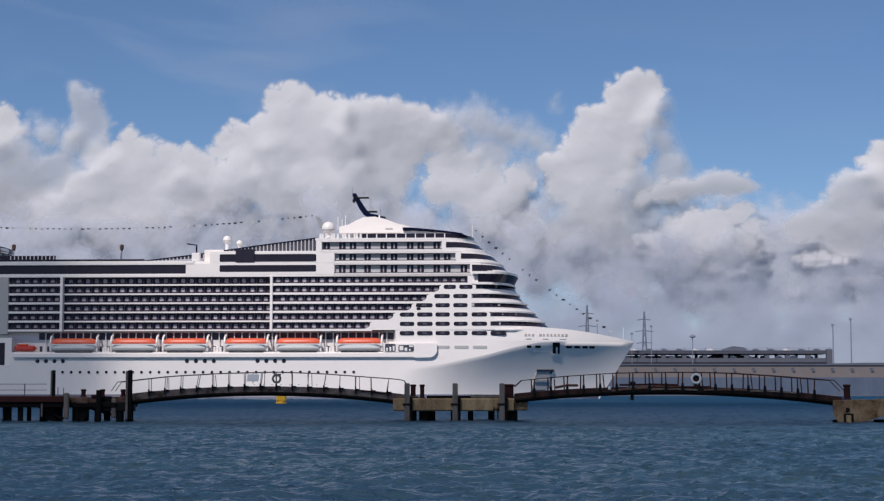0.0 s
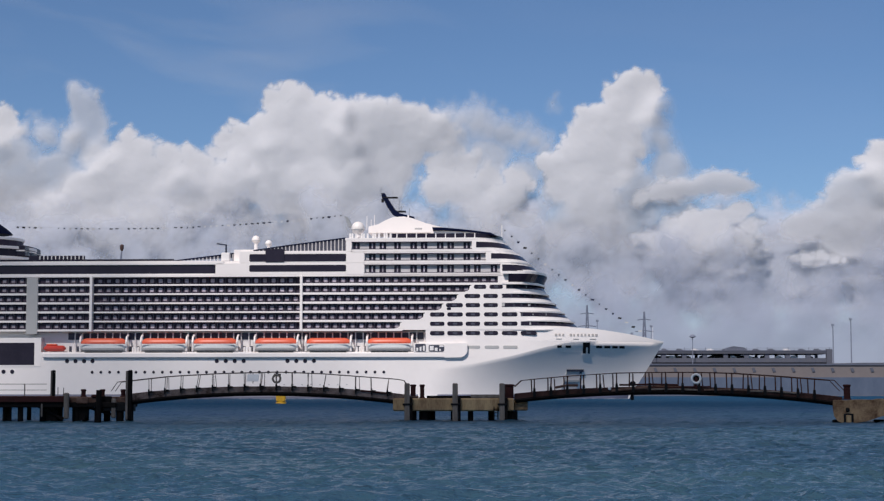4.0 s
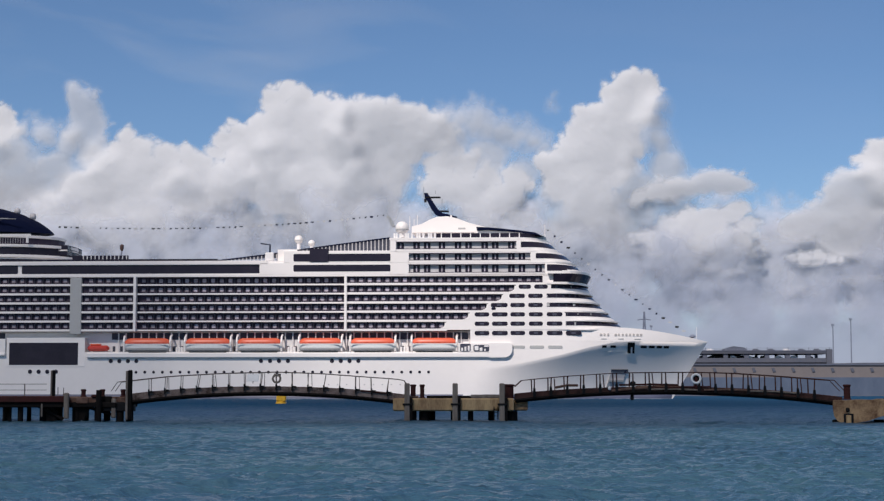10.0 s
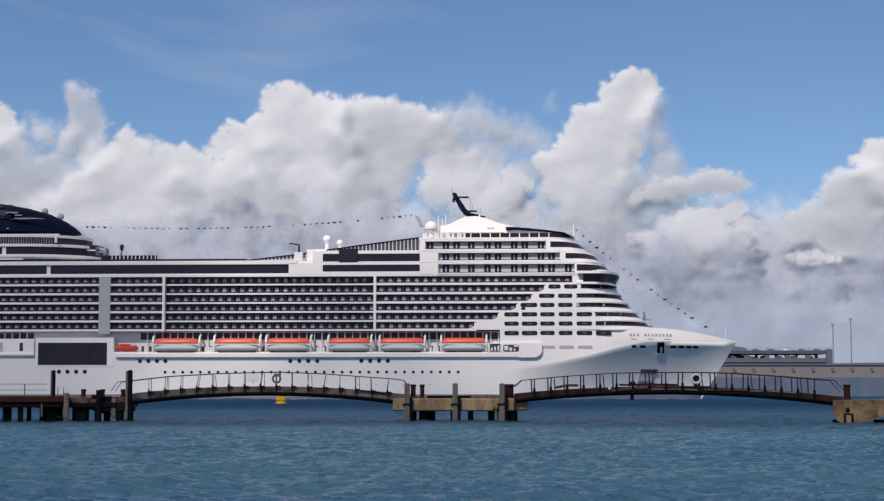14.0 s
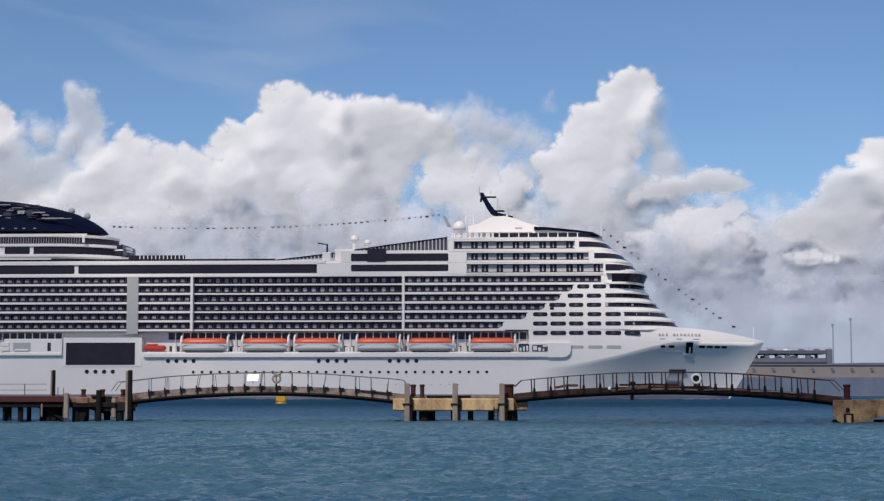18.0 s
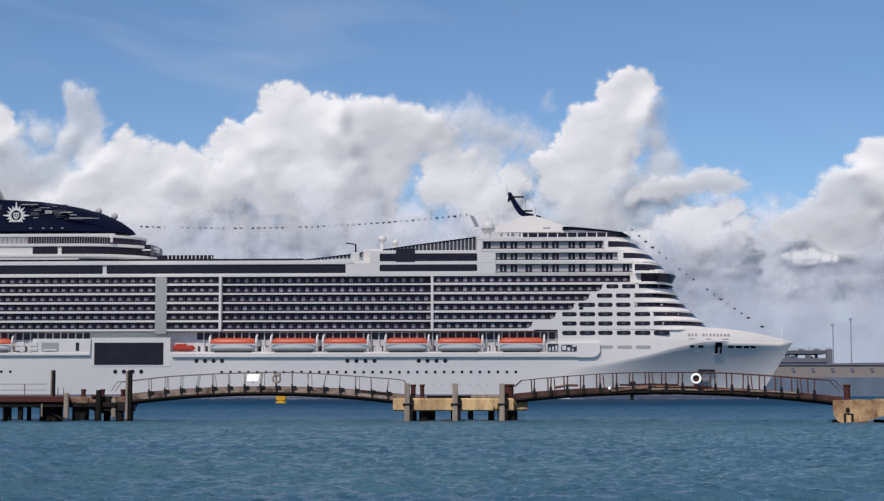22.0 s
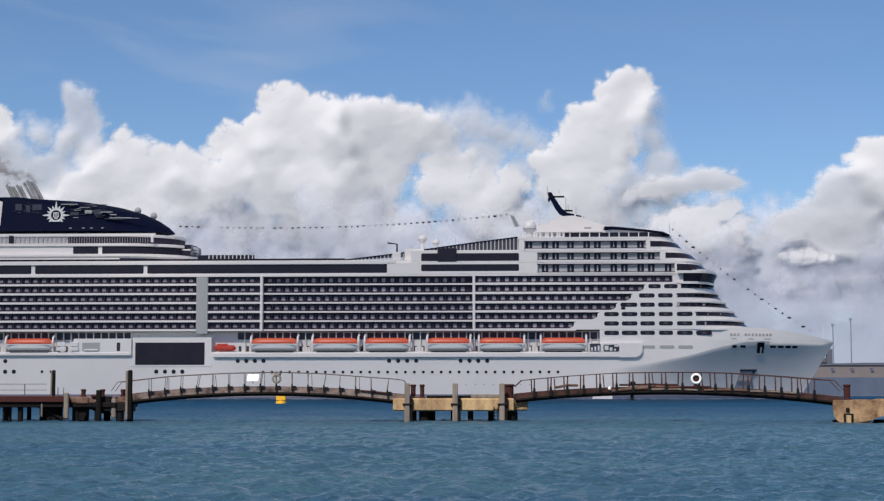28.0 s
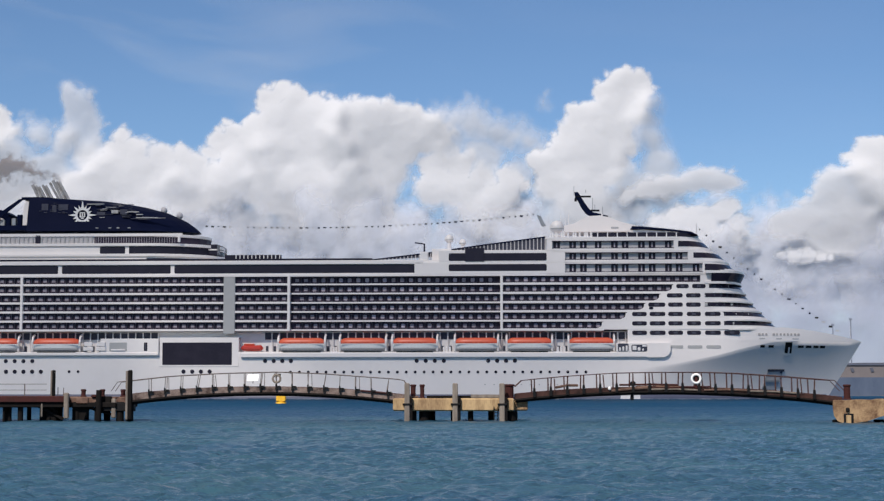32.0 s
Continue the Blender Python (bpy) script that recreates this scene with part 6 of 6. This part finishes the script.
right = thing("mooring_dolphin", "broken concrete dolphin with a sloping underside and one bollard", "dolphin", "mooring dolphins", at=Matrix.Translation((0, 0, 2.17)) @ Matrix.Scale(0.965, 4) @ Matrix.Translation((0, 0, -2.17)))
ro = [(27.72, 1.60), (27.68, 1.1), (27.78, 0.5), (28.02, 0.13), (28.4, 0.0), (29.3, 0.02), (30.2, 0.14), (31.0, 0.42), (31.5, 0.56), (34.2, 0.62), (34.2, 1.71), (30.86, 1.70), (30.5, 1.63), (29.4, 1.66), (28.6, 1.6)]
cap = Shape().extrude(ro, JY, JY + 4.5)
cap.v = [(x + (1.1 if y > JY + 1 else 0.0), y, z) for x, y, z in cap.v]
part("cap", cap, CONCRETE2, right, "rust-streaked broken concrete cap")
# black plate on the face carries the shade of a hollow
part("recess_shade", Shape().cbox(28.46, 29.16, JY - 0.03, JY + 0.2, 0.0, 0.66, 0.02), BLACK, right)
part("pad", Shape().cbox(28.62, 28.98, JY - 0.12, JY + 0.2, -0.1, 0.56, 0.03), CONCRETE, right)
part("eye_plate", Shape().lathe([(0.05, -0.15), (0.14, -0.1), (0.14, 0.1), (0.05, 0.15)], 28.74, JY - 0.05, 0.94, 10), BLACK, right)
for a, b, y in ((28.00, 29.60, 0.8), (31.04, 31.84, 1.5), (32.64, 33.36, 1.0)):
    timber("support_post", a, b, PILE_FOOT, 0.22, DARKPILE, right, y, round_=True)
bollard(28.90, 1.65, 2.73, 0.52, 0.5, right)

# yellow buoy in the fairway
ybuoy = thing("channel_buoy", "squat yellow mooring buoy afloat in the fairway", "buoy", at=pose(-29.4, 315, 0))
part("float", Shape().lathe([(0.6, -0.5), (0.95, -0.2), (1.0, 0.1), (0.95, 0.42), (0.75, 0.55)], 0, 0, 0, 18), YELLOW, ybuoy, smooth=False)
part("body", Shape().cbox(-0.85, 0.85, -0.85, 0.85, 0.55, 1.75, 0.12), YELLOW, ybuoy)
part("top_mark", Shape().lathe([(0.3, 1.75), (0.34, 1.9), (0.2, 2.2)], 0, 0, 0, 12), YELLOW, ybuoy)

# ---- the far quay, 1 km off ----
QY = 1000.0
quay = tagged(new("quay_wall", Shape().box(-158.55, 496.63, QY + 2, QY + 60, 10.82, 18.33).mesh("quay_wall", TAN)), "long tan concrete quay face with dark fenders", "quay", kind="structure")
low = part("sheet_piling", Shape().box(-158.55, 496.63, QY, QY + 40, -3, 10.82), QUAYBLUE, quay, "hazy blue-grey sheet piling")
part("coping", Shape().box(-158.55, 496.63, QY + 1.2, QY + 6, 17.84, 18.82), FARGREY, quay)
part("toe", Shape().box(-158.55, 496.63, QY - 3, QY, -1, 0.21), TAN, quay, "pale stone toe along the water")
for k in range(30):
    x = 101.3 + k * 11.45
    part("fender", Shape().extrude([(x - 1.1, 16.21), (x + 0.4, 16.53), (x + 1.4, 14.25), (x - 0.3, 13.92)], QY + 1.5, QY + 2.1), FARDARK, quay)
cp = thing("car_deck", "long open-sided grey concrete parking deck beyond the quay", "car park")
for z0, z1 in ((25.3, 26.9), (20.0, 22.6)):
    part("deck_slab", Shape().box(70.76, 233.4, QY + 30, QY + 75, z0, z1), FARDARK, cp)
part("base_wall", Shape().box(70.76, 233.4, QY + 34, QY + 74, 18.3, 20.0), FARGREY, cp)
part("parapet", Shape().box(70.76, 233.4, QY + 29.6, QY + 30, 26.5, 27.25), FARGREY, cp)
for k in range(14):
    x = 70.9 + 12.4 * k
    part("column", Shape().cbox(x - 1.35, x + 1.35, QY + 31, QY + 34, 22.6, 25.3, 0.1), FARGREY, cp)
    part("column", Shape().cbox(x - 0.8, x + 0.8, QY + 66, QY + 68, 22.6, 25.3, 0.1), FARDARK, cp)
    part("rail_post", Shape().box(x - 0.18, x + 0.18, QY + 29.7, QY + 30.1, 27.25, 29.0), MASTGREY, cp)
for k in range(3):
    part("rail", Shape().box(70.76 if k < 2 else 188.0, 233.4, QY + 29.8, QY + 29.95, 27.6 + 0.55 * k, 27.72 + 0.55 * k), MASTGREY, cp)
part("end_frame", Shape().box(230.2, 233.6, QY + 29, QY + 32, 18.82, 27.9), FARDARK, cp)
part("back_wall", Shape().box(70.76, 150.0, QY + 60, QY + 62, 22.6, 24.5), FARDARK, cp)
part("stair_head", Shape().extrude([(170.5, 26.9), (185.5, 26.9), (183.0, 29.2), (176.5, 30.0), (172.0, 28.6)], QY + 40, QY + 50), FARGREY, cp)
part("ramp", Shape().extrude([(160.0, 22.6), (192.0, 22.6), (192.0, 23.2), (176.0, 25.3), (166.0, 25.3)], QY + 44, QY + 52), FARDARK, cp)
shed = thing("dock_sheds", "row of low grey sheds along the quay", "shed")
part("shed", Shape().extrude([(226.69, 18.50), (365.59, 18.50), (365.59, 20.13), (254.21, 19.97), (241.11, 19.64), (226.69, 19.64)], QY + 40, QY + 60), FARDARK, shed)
car_me = Shape().extrude([(-2.1, 0), (2.1, 0), (2.1, 0.8), (1.2, 0.95), (0.7, 1.5), (-1.2, 1.5), (-1.9, 0.9)], -0.9, 0.9)
cars = [car_me.mesh("car_body", m_) for m_ in (FARGREY, FARDARK, WHITE2, BLACK)]
for k in range(34):
    c = thing("car", "small parked car on the open deck", "car", "parked cars", at=Matrix.Translation((74.04 + k * 4.6, QY + 36, 26.9 if k % 2 else 22.6)))
    part("body", cars[rnd.randrange(4)], FARGREY, c)


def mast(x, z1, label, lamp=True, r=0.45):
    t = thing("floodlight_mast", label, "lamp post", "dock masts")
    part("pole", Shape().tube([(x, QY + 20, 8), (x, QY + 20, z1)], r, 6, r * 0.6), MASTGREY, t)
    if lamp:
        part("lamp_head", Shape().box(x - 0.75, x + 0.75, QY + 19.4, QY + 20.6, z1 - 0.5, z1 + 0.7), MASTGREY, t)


mast(232.1, 41.9, "tall grey floodlight mast on the dock")
mast(242.8, 45.3, "tall grey floodlight mast on the dock")
mast(92.22, 44.38, "grey lamp mast behind the parking deck", r=0.3)
mast(124.2, 41.10, "grey lamp mast behind the parking deck", r=0.3)
mast(112.69, 36.83, "short grey lamp mast", r=0.25)
mush = thing("floodlight_mast", "lamp mast with a broad ring of lamps", "lamp post", "dock masts")
part("pole", Shape().tube([(149.4, QY + 25, 8), (149.4, QY + 25, 34.87)], 0.25, 6), MASTGREY, mush)
part("lamp_head", Shape().lathe([(0.8, 0), (2.0, 0.5), (1.9, 1.1), (0.5, 2.0)], 149.4, QY + 25, 34.54, 12), MASTGREY, mush)


def pylon(x, z1):
    t = thing("power_pylon", "grey lattice power pylon with three cross-arms", "pylon", "pylons")
    y = QY + 400
    k = (QY + 400) / QY
    x, h = x * k, 2.17 + (z1 - 2.17) * k
    legs = Shape()
    for sx in (-1, 1):
        for sy in (-1, 1):
            legs.tube([(x + sx * 4.2, y + sy * 4.2, 0), (x + sx * 1.3, y + sy * 1.3, h * 0.62), (x + sx * 0.3, y + sy * 0.3, h)], 0.6, 4, 0.4)
    part("legs", legs, MASTGREY, t)
    br = Shape()
    for j in range(9):
        za, zb = h * j / 9, h * (j + 1) / 9
        wa, wb = np.interp([za, zb], [0, h * 0.62, h], [4.2, 1.3, 0.3])
        br.tube([(x - wa, y - wa, za), (x + wb, y - wb, zb)], 0.22, 4)
        br.tube([(x + wa, y - wa, za), (x - wb, y - wb, zb)], 0.22, 4)
    part("bracing", br, MASTGREY, t)
    for q, w in ((0.62, 6.5), (0.76, 7.5), (0.9, 5.5)):
        z = h * q
        part("cross_arm", Shape().tube([(x - w, y, z), (x, y, z + 0.9), (x + w, y, z)], 0.35, 4), MASTGREY, t)


pylon(84.52, 52.92)
pylon(117.77, 48.98)


def crane(x, z1):
    t = thing("dock_crane", "dock crane with a brown cab on a thin mast", "crane", "dock cranes")
    y = 760.0
    k = y / QY
    x, z1 = x * k, 2.17 + (z1 - 2.17) * k
    part("mast", Shape().tube([(x - 2.8, y, 0), (x, y, z1 - 3)], 0.28, 6), MASTGREY, t)
    part("jib", Shape().tube([(x - 0.2, y, z1 - 3), (x - 1.2, y, z1 - 12), (x - 2.4, y, z1 - 20)], 0.2, 6), MASTGREY, t)
    part("cab", Shape().lathe([(0.45, -2.8), (0.85, -2.0), (0.95, -0.4), (0.4, 0.1)], x, y, z1, 8), CRANEBROWN, t, "brown crane cab")


crane(-187.13, 88.21)
crane(-250.22, 88.21)


# ---- what moves ----
def motions():
    rows = [(0, -53.33, 567.82), (3.5, -44.96, 567.39), (6, -38.97, 567.07), (8, -34.28, 566.83), (10, -29.60, 566.58), (12, -24.83, 566.33), (14, -20.24, 566.09),
            (17, -13.42, 565.73), (20, -6.69, 565.38), (22, -2.03, 565.14), (25, 4.50, 564.79), (28, 11.20, 564.44), (30, 15.54, 564.21), (32, 19.95, 563.98)]
    walk(ship, [(t, pose(x, y, 0, 0, 0, -3.0)) for t, x, y in rows])
    walk(smoke, [(t, pose(x, y, 0, 0, 0, -3.0) @ SMOKE_AT) for t, x, y in rows])
    for ob, (dx, dz) in CLOUDS:
        p = ob.matrix_basis.translation.copy()
        walk(ob, [(0.0, Matrix.Translation(p - Vector((dx, 0, dz)) * 0.5)), (32.0, Matrix.Translation(p + Vector((dx, 0, dz)) * 0.5))])
    # the unseen shade clouds drift from the near water out over the ship, and along the jetty
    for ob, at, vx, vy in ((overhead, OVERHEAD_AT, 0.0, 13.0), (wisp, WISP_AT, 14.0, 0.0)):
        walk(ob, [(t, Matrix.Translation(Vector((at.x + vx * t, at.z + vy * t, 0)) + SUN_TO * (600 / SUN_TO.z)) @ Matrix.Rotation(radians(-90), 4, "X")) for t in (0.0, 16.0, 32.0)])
    walk(water, [(0.0, pose(0, 0, 0)), (16.0, pose(6.5, 0, 0)), (32.0, pose(13, 0, 0))])
    walk(chop_sheet, [(0.0, pose(0, 0, 0)), (16.0, pose(-6, 0, 0)), (32.0, pose(-12, 0, 0))])
    walk(ybuoy, [(2.0 * k, pose(-29.4, 315, 0.07 * math.sin(k * 1.9), 0, 2.0 * math.sin(k * 1.3 + 1), 0)) for k in range(17)])


motions()
